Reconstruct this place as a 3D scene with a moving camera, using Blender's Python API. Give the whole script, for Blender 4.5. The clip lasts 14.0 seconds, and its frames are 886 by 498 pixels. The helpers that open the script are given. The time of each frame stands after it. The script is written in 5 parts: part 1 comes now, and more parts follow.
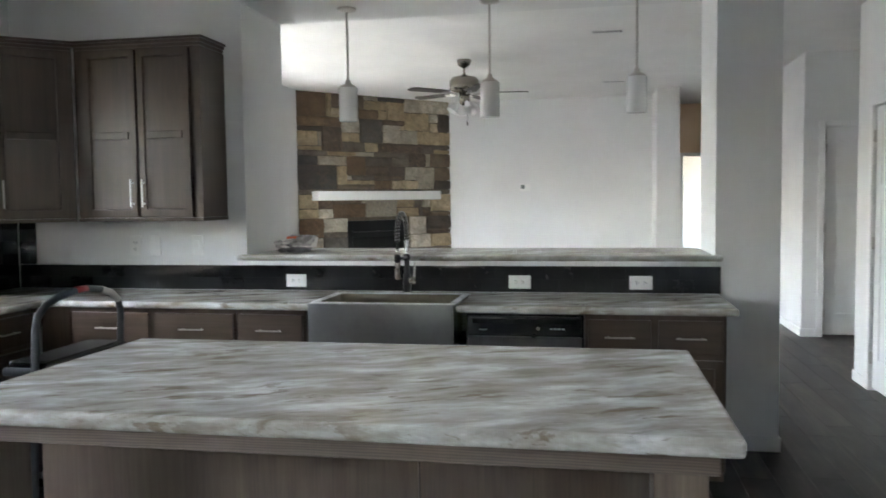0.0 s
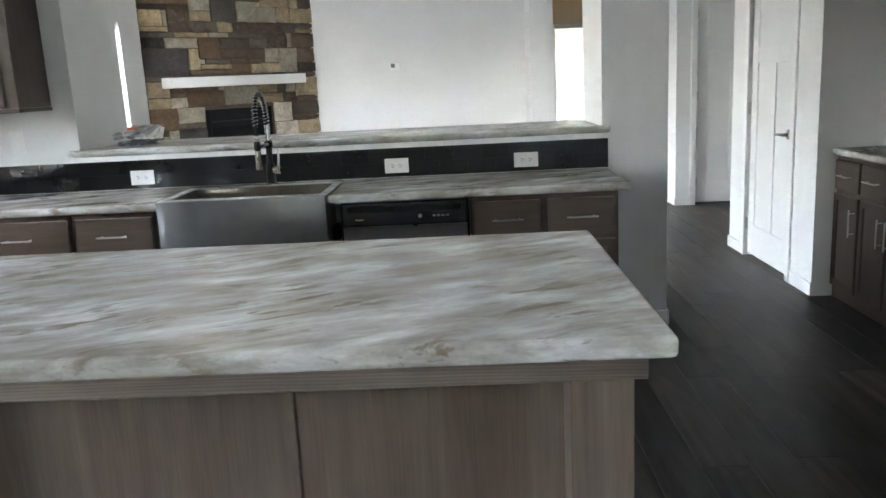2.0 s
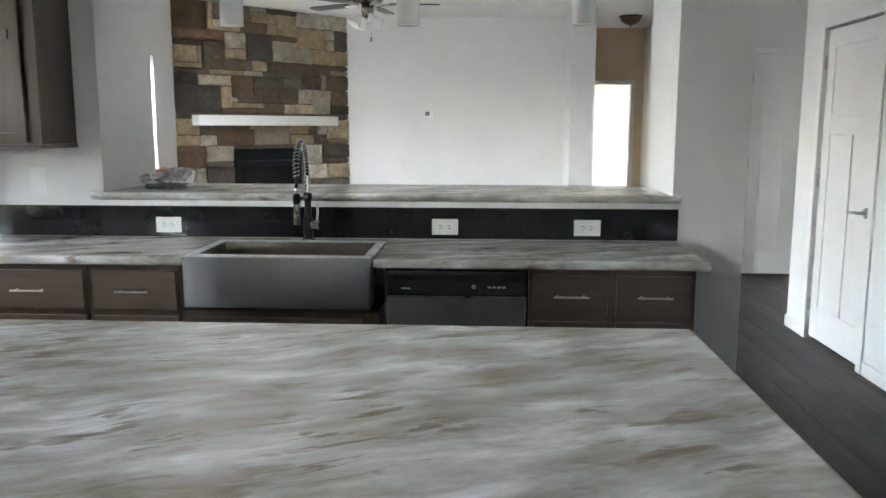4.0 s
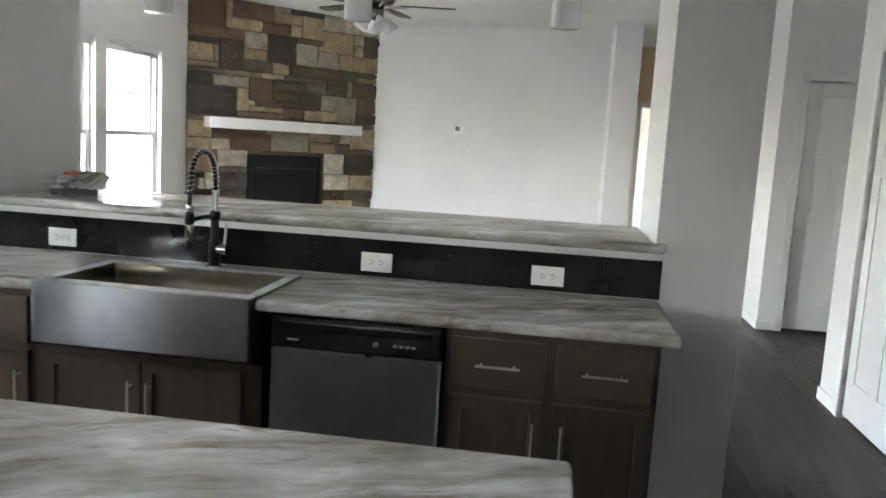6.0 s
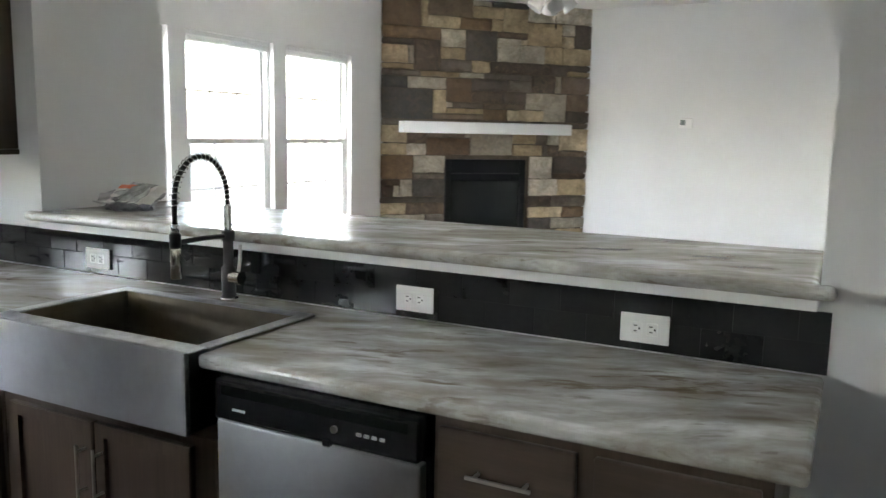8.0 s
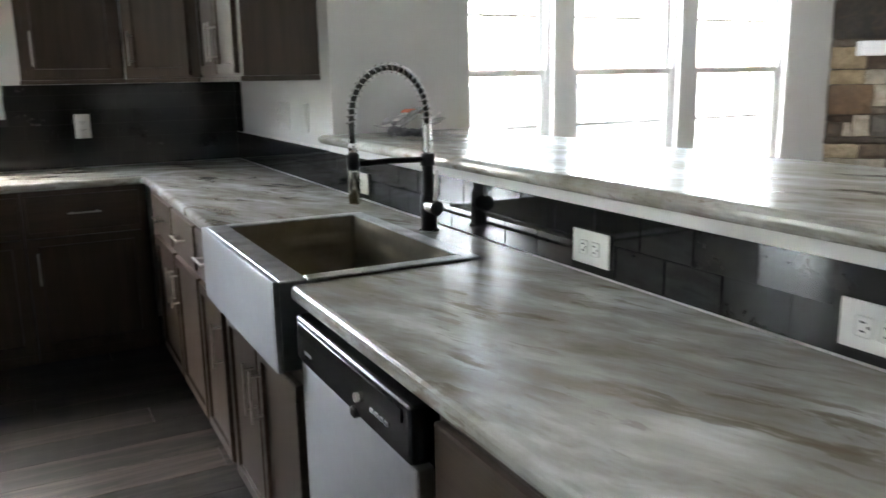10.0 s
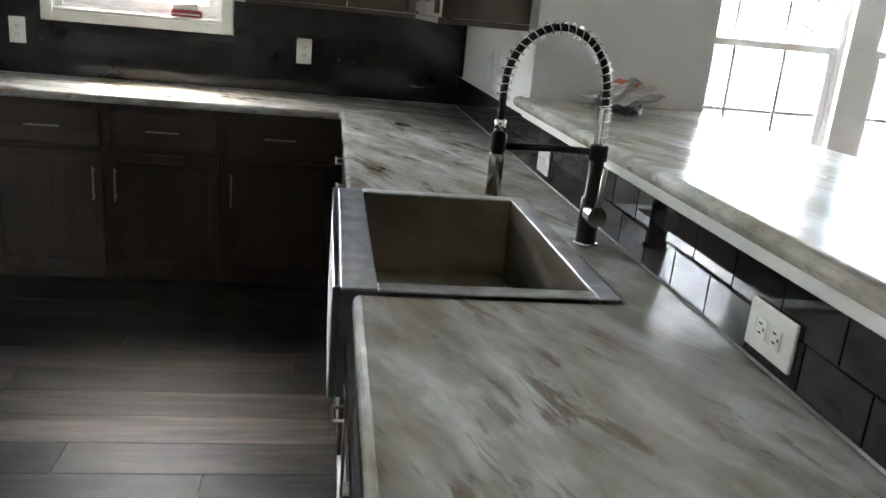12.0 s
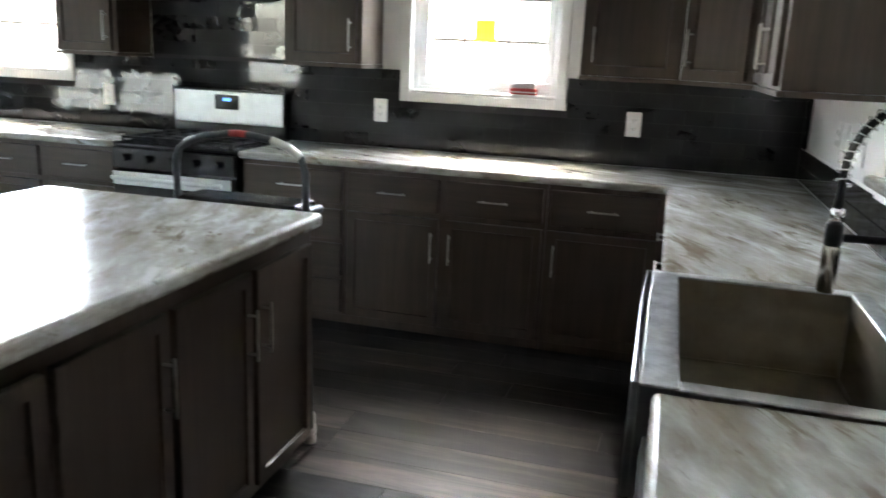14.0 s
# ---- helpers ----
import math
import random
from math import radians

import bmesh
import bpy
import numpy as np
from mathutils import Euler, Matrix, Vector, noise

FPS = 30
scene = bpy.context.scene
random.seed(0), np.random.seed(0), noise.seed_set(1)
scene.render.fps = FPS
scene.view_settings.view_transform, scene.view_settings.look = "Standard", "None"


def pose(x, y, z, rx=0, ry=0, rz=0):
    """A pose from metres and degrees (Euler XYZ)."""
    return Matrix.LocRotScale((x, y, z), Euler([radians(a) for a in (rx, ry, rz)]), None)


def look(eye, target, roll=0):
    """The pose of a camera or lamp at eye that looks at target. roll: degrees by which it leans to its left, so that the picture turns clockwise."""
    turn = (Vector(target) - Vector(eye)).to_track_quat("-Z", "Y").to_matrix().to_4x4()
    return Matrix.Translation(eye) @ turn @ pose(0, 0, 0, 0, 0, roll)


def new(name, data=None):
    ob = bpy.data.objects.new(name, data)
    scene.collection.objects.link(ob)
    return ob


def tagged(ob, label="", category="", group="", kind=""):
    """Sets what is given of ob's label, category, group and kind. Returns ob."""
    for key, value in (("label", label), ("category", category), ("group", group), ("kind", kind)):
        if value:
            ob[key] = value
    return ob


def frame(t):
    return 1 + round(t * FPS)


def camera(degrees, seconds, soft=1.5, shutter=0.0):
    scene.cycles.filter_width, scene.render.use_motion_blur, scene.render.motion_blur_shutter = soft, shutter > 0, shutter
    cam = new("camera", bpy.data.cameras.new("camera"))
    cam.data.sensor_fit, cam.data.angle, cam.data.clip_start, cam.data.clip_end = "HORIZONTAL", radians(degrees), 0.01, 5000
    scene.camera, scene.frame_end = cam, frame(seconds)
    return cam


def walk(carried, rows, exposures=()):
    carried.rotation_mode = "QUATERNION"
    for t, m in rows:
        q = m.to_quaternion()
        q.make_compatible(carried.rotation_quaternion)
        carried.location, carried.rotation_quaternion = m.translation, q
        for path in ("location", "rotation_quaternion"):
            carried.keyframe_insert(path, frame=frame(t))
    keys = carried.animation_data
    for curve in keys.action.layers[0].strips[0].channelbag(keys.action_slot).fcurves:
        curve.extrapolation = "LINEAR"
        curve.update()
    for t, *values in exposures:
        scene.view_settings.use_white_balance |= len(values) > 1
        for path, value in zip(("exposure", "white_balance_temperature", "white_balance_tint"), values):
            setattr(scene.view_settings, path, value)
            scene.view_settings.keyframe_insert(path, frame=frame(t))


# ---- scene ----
cam = camera(58.1, 14.0, shutter=0.35)
PATH = [
    (0, (-0.749, -4.807, 1.475), (-1.118, -2.845, 1.353), -0.7),
    (0.5, (-0.733, -4.813, 1.467), (-0.939, -2.834, 1.27), -0.9),
    (1, (-0.737, -4.825, 1.468), (-0.818, -2.845, 1.197), -1.8),
    (1.5, (-0.771, -4.581, 1.414), (-0.839, -2.616, 1.048), -2.1),
    (2, (-0.8, -4.398, 1.423), (-0.867, -2.443, 1.01), -2.9),
    (2.5, (-0.898, -4.252, 1.453), (-0.928, -2.278, 1.135), -3.1),
    (3, (-1.01, -4.169, 1.454), (-1.002, -2.193, 1.144), -1.5),
    (5.5, (-0.705, -3.507, 1.501), (-0.974, -1.545, 1.226), 2.3),
    (6, (-0.47, -3.242, 1.497), (-0.735, -1.278, 1.228), 3.4),
    (6.5, (-0.349, -2.944, 1.47), (-0.812, -1.021, 1.173), 2.4),
    (7, (-0.28, -2.671, 1.49), (-0.858, -0.779, 1.196), 1.4),
    (9.5, (0.341, -1.369, 1.438), (-1.221, -0.18, 1.057), 0.2),
    (10, (0.263, -1.149, 1.37), (-1.473, -0.249, 0.949), -1.0),
    (10.5, (0.141, -0.954, 1.394), (-1.721, -0.373, 0.953), 0.2),
    (11, (0.119, -0.821, 1.419), (-1.76, -0.424, 0.862), 2.8),
    (11.5, (0.02, -0.747, 1.409), (-1.866, -0.42, 0.83), 3.2),
    (12, (-0.114, -0.708, 1.409), (-2.008, -0.409, 0.841), 5.3),
    (12.5, (-0.157, -0.652, 1.426), (-2.061, -0.361, 0.888), 5.3),
    (13, (-0.169, -0.619, 1.439), (-2.09, -0.451, 0.906), 4.7),
    (13.5, (-0.182, -0.634, 1.437), (-2.104, -0.835, 0.923), 3.8),
    (14, (-0.143, -0.669, 1.451), (-2.018, -1.182, 0.982), 2.6),
]
EXPOSURES = [(0.0, 5.45, 6750, 10), (1.0, 5.75, 6650, 10), (4.0, 5.6, 6800, 10), (7.0, 5.42, 7000, 10), (9.5, 5.68, 6900, 10), (12.0, 5.6, 7050, 9), (13.5, 5.66, 7150, 9), (14.0, 6.05, 6850, 9)]
walk(cam, [(t, look(eye, target, roll)) for t, eye, target, roll in PATH], EXPOSURES)

# ---- light ----
world = bpy.data.worlds.new("sky")
scene.world = world
world.use_nodes = True
wn = world.node_tree
sky = wn.nodes.new("ShaderNodeTexSky")
sky.sky_type = "NISHITA"
sky.sun_disc = False
sky.sun_elevation = radians(62)
sky.sun_rotation = radians(245)
sky.air_density, sky.dust_density, sky.ozone_density = 1.0, 3.4, 1.1
wn.links.new(sky.outputs[0], wn.nodes["Background"].inputs[0])
wn.nodes["Background"].inputs[1].default_value = 0.15
sun = new("sun", bpy.data.lights.new("sun", "SUN"))
sun.data.energy, sun.data.angle, sun.data.color = 0.5, radians(130), (0.97, 0.99, 1.0)
sun.rotation_euler = (radians(28), 0, radians(-65))


# ---- materials ----
def mat(name, rough=0.5, metal=0.0, spec=0.5):
    m = bpy.data.materials.new(name)
    m.use_nodes = True
    b = m.node_tree.nodes["Principled BSDF"]
    b.inputs["Roughness"].default_value = rough
    b.inputs["Metallic"].default_value = metal
    b.inputs["Specular IOR Level"].default_value = spec
    return m, m.node_tree, b


def node(nt, kind, **inputs):
    n = nt.nodes.new("ShaderNode" + kind)
    for k, v in inputs.items():
        n.inputs[k.replace("_", " ")].default_value = v
    return n


def coords(nt, scale=(1, 1, 1), rot=(0, 0, 0), scatter=0.0):
    """Object coordinates, stretched and turned; scatter shifts each piece by its own random number."""
    tc = node(nt, "TexCoord")
    out = tc.outputs["Object"]
    if scatter:
        oi, geo = node(nt, "ObjectInfo"), node(nt, "NewGeometry")
        add = node(nt, "Math")
        nt.links.new(oi.outputs["Random"], add.inputs[0])
        nt.links.new(geo.outputs["Random Per Island"], add.inputs[1])
        mul = node(nt, "Math")
        mul.operation = "MULTIPLY"
        mul.inputs[1].default_value = scatter
        nt.links.new(add.outputs[0], mul.inputs[0])
        va = node(nt, "VectorMath")
        nt.links.new(out, va.inputs[0])
        nt.links.new(mul.outputs[0], va.inputs[1])
        out = va.outputs[0]
    mp = node(nt, "Mapping", Scale=scale, Rotation=[radians(a) for a in rot])
    nt.links.new(out, mp.inputs["Vector"])
    return mp.outputs[0]


def noise_tex(nt, vec, scale, detail=4.0, rough=0.55, distort=0.0):
    n = node(nt, "TexNoise", Scale=scale, Detail=detail, Roughness=rough, Distortion=distort)
    nt.links.new(vec, n.inputs["Vector"])
    return n.outputs["Fac"]


def ramp(nt, fac, stops):
    r = node(nt, "ValToRGB")
    e = r.color_ramp.elements
    while len(e) < len(stops):
        e.new(0.5)
    for el, (p, c) in zip(e, stops):
        el.position = p
        el.color = (*c, 1) if len(c) == 3 else c
    nt.links.new(fac, r.inputs[0])
    return r.outputs[0]


def mix(nt, fac, a, b, blend="MIX"):
    m = node(nt, "Mix")
    m.data_type, m.blend_type = "RGBA", blend
    for sock, v in ((m.inputs[0], fac), (m.inputs[6], a), (m.inputs[7], b)):
        if isinstance(v, (int, float)):
            sock.default_value = v
        elif isinstance(v, tuple):
            sock.default_value = (*v, 1) if len(v) == 3 else v
        else:
            nt.links.new(v, sock)
    return m.outputs[2]


def bump(nt, b, height, strength=0.2, dist=0.01):
    n = node(nt, "Bump", Strength=strength, Distance=dist)
    nt.links.new(height, n.inputs["Height"])
    nt.links.new(n.outputs[0], b.inputs["Normal"])


def rough_from(nt, b, fac, lo, hi):
    r = node(nt, "MapRange")
    r.inputs["To Min"].default_value, r.inputs["To Max"].default_value = lo, hi
    nt.links.new(fac, r.inputs["Value"])
    nt.links.new(r.outputs[0], b.inputs["Roughness"])


def plain(name, color, rough=0.5, metal=0.0, vary=0.12, scale=6.0, bumped=0.05, spec=0.5):
    m, nt, b = mat(name, rough, metal, spec)
    v = coords(nt)
    f = noise_tex(nt, v, scale, 5)
    dark = tuple(c * (1 - vary) for c in color)
    light = tuple(min(1, c * (1 + vary)) for c in color)
    nt.links.new(ramp(nt, f, [(0.3, dark), (0.7, light)]), b.inputs["Base Color"])
    fine = noise_tex(nt, v, scale * 30, 3)
    rough_from(nt, b, fine, max(0.02, rough - 0.06), min(1, rough + 0.06))
    if bumped:
        bump(nt, b, fine, bumped, 0.002)
    return m


def wood(name, dark, mid, light, axis, rough=0.42, scatter=7.0, fine=1.0):
    """Stained wood with its grain along one axis."""
    m, nt, b = mat(name, rough, spec=0.45)
    sc = [14.0, 14.0, 14.0]
    sc["xyz".index(axis)] = 0.9
    v = coords(nt, sc, scatter=scatter)
    g = noise_tex(nt, v, 1.4 * fine, 7, 0.62, 0.6)
    sc2 = [60.0, 60.0, 60.0]
    sc2["xyz".index(axis)] = 2.2
    p = noise_tex(nt, coords(nt, sc2, scatter=scatter), 2.0, 3, 0.6)
    col = ramp(nt, g, [(0.28, dark), (0.5, mid), (0.74, light)])
    col = mix(nt, 0.3, col, ramp(nt, p, [(0.35, (0.6, 0.6, 0.6)), (0.65, (1.15, 1.15, 1.15))]), "MULTIPLY")
    blot = noise_tex(nt, coords(nt, scatter=scatter), 2.3, 3)
    col = mix(nt, 0.5, col, ramp(nt, blot, [(0.3, (0.75, 0.75, 0.75)), (0.7, (1.1, 1.1, 1.1))]), "MULTIPLY")
    nt.links.new(col, b.inputs["Base Color"])
    rough_from(nt, b, g, rough - 0.08, rough + 0.1)
    bump(nt, b, p, 0.12, 0.002)
    return m


def laminate(name, turn):
    """Marbled counter laminate: pale grey drifts with tan shadows and short brown streaks, all drawn out one way."""
    m, nt, b = mat(name, 0.22)
    v = coords(nt, (1, 1, 1), (0, 0, turn))
    warp = node(nt, "TexNoise", Scale=2.4, Detail=3.0)
    nt.links.new(v, warp.inputs["Vector"])
    va = node(nt, "VectorMath")
    va.operation = "MULTIPLY_ADD"
    va.inputs[1].default_value = (0.20, 0.13, 0.0)
    nt.links.new(warp.outputs["Color"], va.inputs[0])
    nt.links.new(v, va.inputs[2])

    def flow(scale, offset, detail, rough, twist=0.0):
        mp = node(nt, "Mapping", Scale=scale, Location=offset)
        nt.links.new(va.outputs[0], mp.inputs["Vector"])
        return noise_tex(nt, mp.outputs[0], 1.0, detail, rough, twist)

    def grey(value):
        return (value, value, value)

    drift = flow((2.6, 7.6, 12.0), (0, 0, 0), 6, 0.6)
    col = ramp(nt, drift, [(0.33, (0.285, 0.26, 0.218)), (0.44, (0.395, 0.382, 0.345)), (0.53, (0.48, 0.478, 0.45)), (0.64, (0.69, 0.705, 0.695))])
    mottle = flow((7.0, 14.0, 20.0), (5, 2, 0), 6, 0.68)
    col = mix(nt, 0.8, col, ramp(nt, mottle, [(0.30, (0.72, 0.70, 0.66)), (0.50, (0.98, 0.98, 0.97)), (0.70, (1.16, 1.17, 1.17))]), "MULTIPLY")
    # soft tan shadows, then brown streaks with a crisp side, then hair-fine dark ones
    shade = ramp(nt, flow((2.6, 15.0, 20.0), (3, 1, 0), 4, 0.6), [(0.53, grey(0.0)), (0.68, grey(0.5))])
    col = mix(nt, shade, col, (0.265, 0.225, 0.17))
    where = ramp(nt, noise_tex(nt, v, 3.4, 2), [(0.44, grey(0.0)), (0.58, grey(1.0))])
    streak = ramp(nt, flow((4.2, 18.0, 20.0), (9, 4.35, 0), 6, 0.62, 0.25), [(0.545, grey(0.0)), (0.585, grey(0.62)), (0.68, grey(0.9))])
    col = mix(nt, mix(nt, 1.0, streak, where, "MULTIPLY"), col, (0.165, 0.118, 0.075))
    hair = ramp(nt, flow((7.5, 36.0, 50.0), (1, 7, 0), 4, 0.62, 0.6), [(0.61, grey(0.0)), (0.68, grey(0.5))])
    col = mix(nt, hair, col, (0.17, 0.14, 0.105))
    nt.links.new(col, b.inputs["Base Color"])
    fine = noise_tex(nt, v, 160, 2)
    rough_from(nt, b, fine, 0.17, 0.25)
    bump(nt, b, fine, 0.05, 0.001)
    return m


def brushed(name, color, rough, grain=None, smudge=0.35, low=0.7, size=14.0):
    """Brushed metal; grain is the way in which highlights are drawn out."""
    m, nt, b = mat(name, rough, 1.0)
    smear = noise_tex(nt, coords(nt), size, 6, 0.65)
    col = mix(nt, smudge, color, ramp(nt, smear, [(0.3, (low, low, low)), (0.7, (1.1, 1.1, 1.1))]), "MULTIPLY")
    nt.links.new(col, b.inputs["Base Color"])
    rough_from(nt, b, smear, rough - 0.02, rough + 0.04)
    if grain:
        t = node(nt, "CombineXYZ", X=grain[0], Y=grain[1], Z=grain[2])
        nt.links.new(t.outputs[0], b.inputs["Tangent"])
        b.inputs["Anisotropic"].default_value = 0.95
    return m


def pieces(name, stops, rough, scale, scatter=9.0, bumps=0.3, grime=0.5):
    """Pieces that differ one from another: each takes its own colour from the stops."""
    m, nt, b = mat(name, rough)
    oi, geo = node(nt, "ObjectInfo"), node(nt, "NewGeometry")
    add = node(nt, "Math")
    nt.links.new(oi.outputs["Random"], add.inputs[0])
    nt.links.new(geo.outputs["Random Per Island"], add.inputs[1])
    fr = node(nt, "Math")
    fr.operation = "FRACT"
    nt.links.new(add.outputs[0], fr.inputs[0])
    col = ramp(nt, fr.outputs[0], stops)
    v = coords(nt, scatter=scatter)
    n1 = noise_tex(nt, v, scale, 6, 0.65, 0.4)
    n2 = noise_tex(nt, v, scale * 6, 4, 0.6)
    col = mix(nt, grime, col, ramp(nt, n1, [(0.3, (0.5, 0.48, 0.46)), (0.7, (1.25, 1.2, 1.15))]), "MULTIPLY")
    col = mix(nt, grime, col, ramp(nt, n2, [(0.3, (0.75, 0.75, 0.75)), (0.7, (1.15, 1.15, 1.15))]), "MULTIPLY")
    nt.links.new(col, b.inputs["Base Color"])
    rough_from(nt, b, n2, max(0.015, rough - 0.05), min(1, rough + min(0.1, rough * 0.6)))
    if bumps:
        bump(nt, b, n1, bumps, 0.02)
    return m


def planks_mat():
    m, nt, b = mat("vinyl_plank", 0.36, spec=0.13)
    oi, geo = node(nt, "ObjectInfo"), node(nt, "NewGeometry")
    add = node(nt, "Math")
    nt.links.new(oi.outputs["Random"], add.inputs[0])
    nt.links.new(geo.outputs["Random Per Island"], add.inputs[1])
    fr = node(nt, "Math")
    fr.operation = "FRACT"
    nt.links.new(add.outputs[0], fr.inputs[0])
    tone = ramp(nt, fr.outputs[0], [(0.0, (0.009, 0.0092, 0.0102)), (0.35, (0.017, 0.0162, 0.0158)), (0.7, (0.026, 0.0237, 0.022)), (1.0, (0.05, 0.044, 0.039))])
    g = noise_tex(nt, coords(nt, (9, 0.8, 9), scatter=13.0), 1.3, 7, 0.65, 0.8)
    col = mix(nt, 0.95, tone, ramp(nt, g, [(0.34, (0.3, 0.29, 0.28)), (0.5, (0.9, 0.88, 0.85)), (0.66, (2.5, 2.3, 2.1))]), "MULTIPLY")
    f = noise_tex(nt, coords(nt, (70, 4, 70), scatter=13.0), 1.0, 4)
    col = mix(nt, 0.4, col, ramp(nt, f, [(0.3, (0.7, 0.7, 0.7)), (0.7, (1.2, 1.2, 1.2))]), "MULTIPLY")
    dust = noise_tex(nt, coords(nt, (2.2, 0.9, 1)), 1.9, 6, 0.62, 0.6)
    col = mix(nt, ramp(nt, dust, [(0.46, (0, 0, 0)), (0.72, (0.45, 0.45, 0.45))]), col, (0.072, 0.068, 0.064))
    nt.links.new(col, b.inputs["Base Color"])
    rough_from(nt, b, g, 0.33, 0.47)
    bump(nt, b, f, 0.15, 0.002)
    return m


def glass_mat(name, tint=(1, 1, 1), rough=0.0):
    m, nt, b = mat(name, rough)
    b.inputs["Base Color"].default_value = (*tint, 1)
    b.inputs["Transmission Weight"].default_value = 1.0
    b.inputs["IOR"].default_value = 1.05 if name == "window_glass" else 1.45
    return m


def emit(name, color, strength):
    m, nt, b = mat(name, 0.4)
    b.inputs["Base Color"].default_value = (*color, 1)
    b.inputs["Emission Color"].default_value = (*color, 1)
    b.inputs["Emission Strength"].default_value = strength
    return m


WALL = plain("wall_paint", (0.768, 0.77, 0.76), 0.6, vary=0.03, scale=1.5, bumped=0.12)
TAN = plain("tan_paint", (0.80, 0.62, 0.45), 0.65, vary=0.03, scale=1.5, bumped=0.1)
CREAM = plain("cream_paint", (0.82, 0.775, 0.69), 0.6, vary=0.03, scale=1.5, bumped=0.1)
CEIL = plain("ceiling_paint", (0.85, 0.845, 0.83), 0.8, vary=0.03, scale=2.0, bumped=0.35)
TRIM = plain("white_trim", (0.80, 0.80, 0.79), 0.4, vary=0.02, scale=3.0)
VINYL = plain("white_vinyl", (0.78, 0.79, 0.79), 0.4, vary=0.02, scale=3.0)
CAB = wood("stained_cabinet_wood", (0.054, 0.0365, 0.0248), (0.072, 0.050, 0.0350), (0.092, 0.066, 0.047), "z", 0.37)
CABH = wood("stained_cabinet_wood_level", (0.054, 0.0365, 0.0248), (0.072, 0.050, 0.0350), (0.092, 0.066, 0.047), "x", 0.37)
ISLP = wood("island_veneer", (0.115, 0.082, 0.060), (0.155, 0.113, 0.084), (0.20, 0.150, 0.114), "z", 0.5, fine=0.5)
ISLC = wood("island_corner_wood", (0.11, 0.081, 0.061), (0.165, 0.124, 0.094), (0.21, 0.162, 0.127), "z", 0.5, fine=0.5)
ISLH = wood("island_apron_wood", (0.082, 0.061, 0.047), (0.138, 0.105, 0.082), (0.19, 0.15, 0.12), "x", 0.5, fine=0.5)
# long arched growth rings on the flat-sawn apron
an = ISLH.node_tree
ab = an.nodes["Principled BSDF"]
ring = node(an, "TexWave", Scale=1.0, Distortion=3.5, Detail=2.0)
ring.wave_type, ring.rings_direction = "RINGS", "Y"
an.links.new(coords(an, (5.5, 1.0, 42.0)), ring.inputs["Vector"])
an.links.new(mix(an, 0.5, ab.inputs["Base Color"].links[0].from_socket, ramp(an, ring.outputs["Fac"], [(0.25, (0.62, 0.60, 0.58)), (0.6, (1.08, 1.08, 1.08))]), "MULTIPLY"), ab.inputs["Base Color"])
LAM = laminate("laminate_long", -22)
LAMW = laminate("laminate_cross", -72)
# sink steel in three tones: apron darkened, rim lightened, for what they reflect
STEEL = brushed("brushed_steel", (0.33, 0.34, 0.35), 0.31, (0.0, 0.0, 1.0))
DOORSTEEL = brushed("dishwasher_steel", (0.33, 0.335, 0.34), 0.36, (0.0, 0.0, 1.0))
RIM = brushed("rim_steel_lightened", (0.74, 0.76, 0.78), 0.36, smudge=1.0, low=0.4, size=11.0)
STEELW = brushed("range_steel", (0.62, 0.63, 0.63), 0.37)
# basin toned dark and brown for the shade and reflections inside it
BASIN = brushed("basin_steel_shaded", (0.32, 0.282, 0.218), 0.34, smudge=0.7)
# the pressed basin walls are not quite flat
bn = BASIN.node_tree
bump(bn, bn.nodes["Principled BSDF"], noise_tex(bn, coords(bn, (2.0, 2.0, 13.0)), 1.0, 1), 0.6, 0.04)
NICKEL = plain("satin_nickel", (0.54, 0.52, 0.49), 0.34, 1.0, 0.05)
HEAD = plain("spray_head_steel", (0.47, 0.44, 0.38), 0.2, 1.0, 0.05)
FANMETAL = plain("fan_brushed_nickel", (0.30, 0.275, 0.24), 0.24, 1.0, 0.1)
CHROME = plain("polished_chrome", (0.78, 0.78, 0.78), 0.1, 1.0, 0.03)
BLACK = plain("black_plastic", (0.012, 0.012, 0.013), 0.2, vary=0.1)
MATTE = plain("matte_black_metal", (0.014, 0.014, 0.015), 0.38, 0.3, 0.1)
FIREBLACK = plain("painted_firebox_black", (0.008, 0.008, 0.009), 0.5, vary=0.15, spec=0.15)
IRON = plain("cast_iron", (0.02, 0.02, 0.02), 0.6, vary=0.2)
DARKGLASS = plain("firebox_glass", (0.012, 0.013, 0.012), 0.08, vary=0.1, bumped=0, spec=0.12)
DISPLAY = emit("range_display", (0.10, 0.30, 1.0), 0.05)
LEDS = plain("panel_marks", (0.55, 0.57, 0.58), 0.4, vary=0.05)
PLATE = plain("outlet_plastic", (0.82, 0.82, 0.80), 0.37, vary=0.02)
SLOT = plain("socket_slot", (0.03, 0.03, 0.03), 0.6, vary=0.02)
GROUT = plain("dark_grout", (0.016, 0.016, 0.0165), 0.8, vary=0.15)
TILE = pieces("charcoal_glazed_tile", [(0, (0.0145, 0.015, 0.0155)), (0.5, (0.017, 0.0175, 0.018)), (1, (0.0195, 0.0198, 0.0202))], 0.03, 9.0, bumps=0.012, grime=0.3)
TILE.node_tree.nodes["Principled BSDF"].inputs["Specular IOR Level"].default_value = 0.5
MORTAR = plain("stone_mortar", (0.105, 0.083, 0.058), 0.9, vary=0.25, scale=20, bumped=0.5)


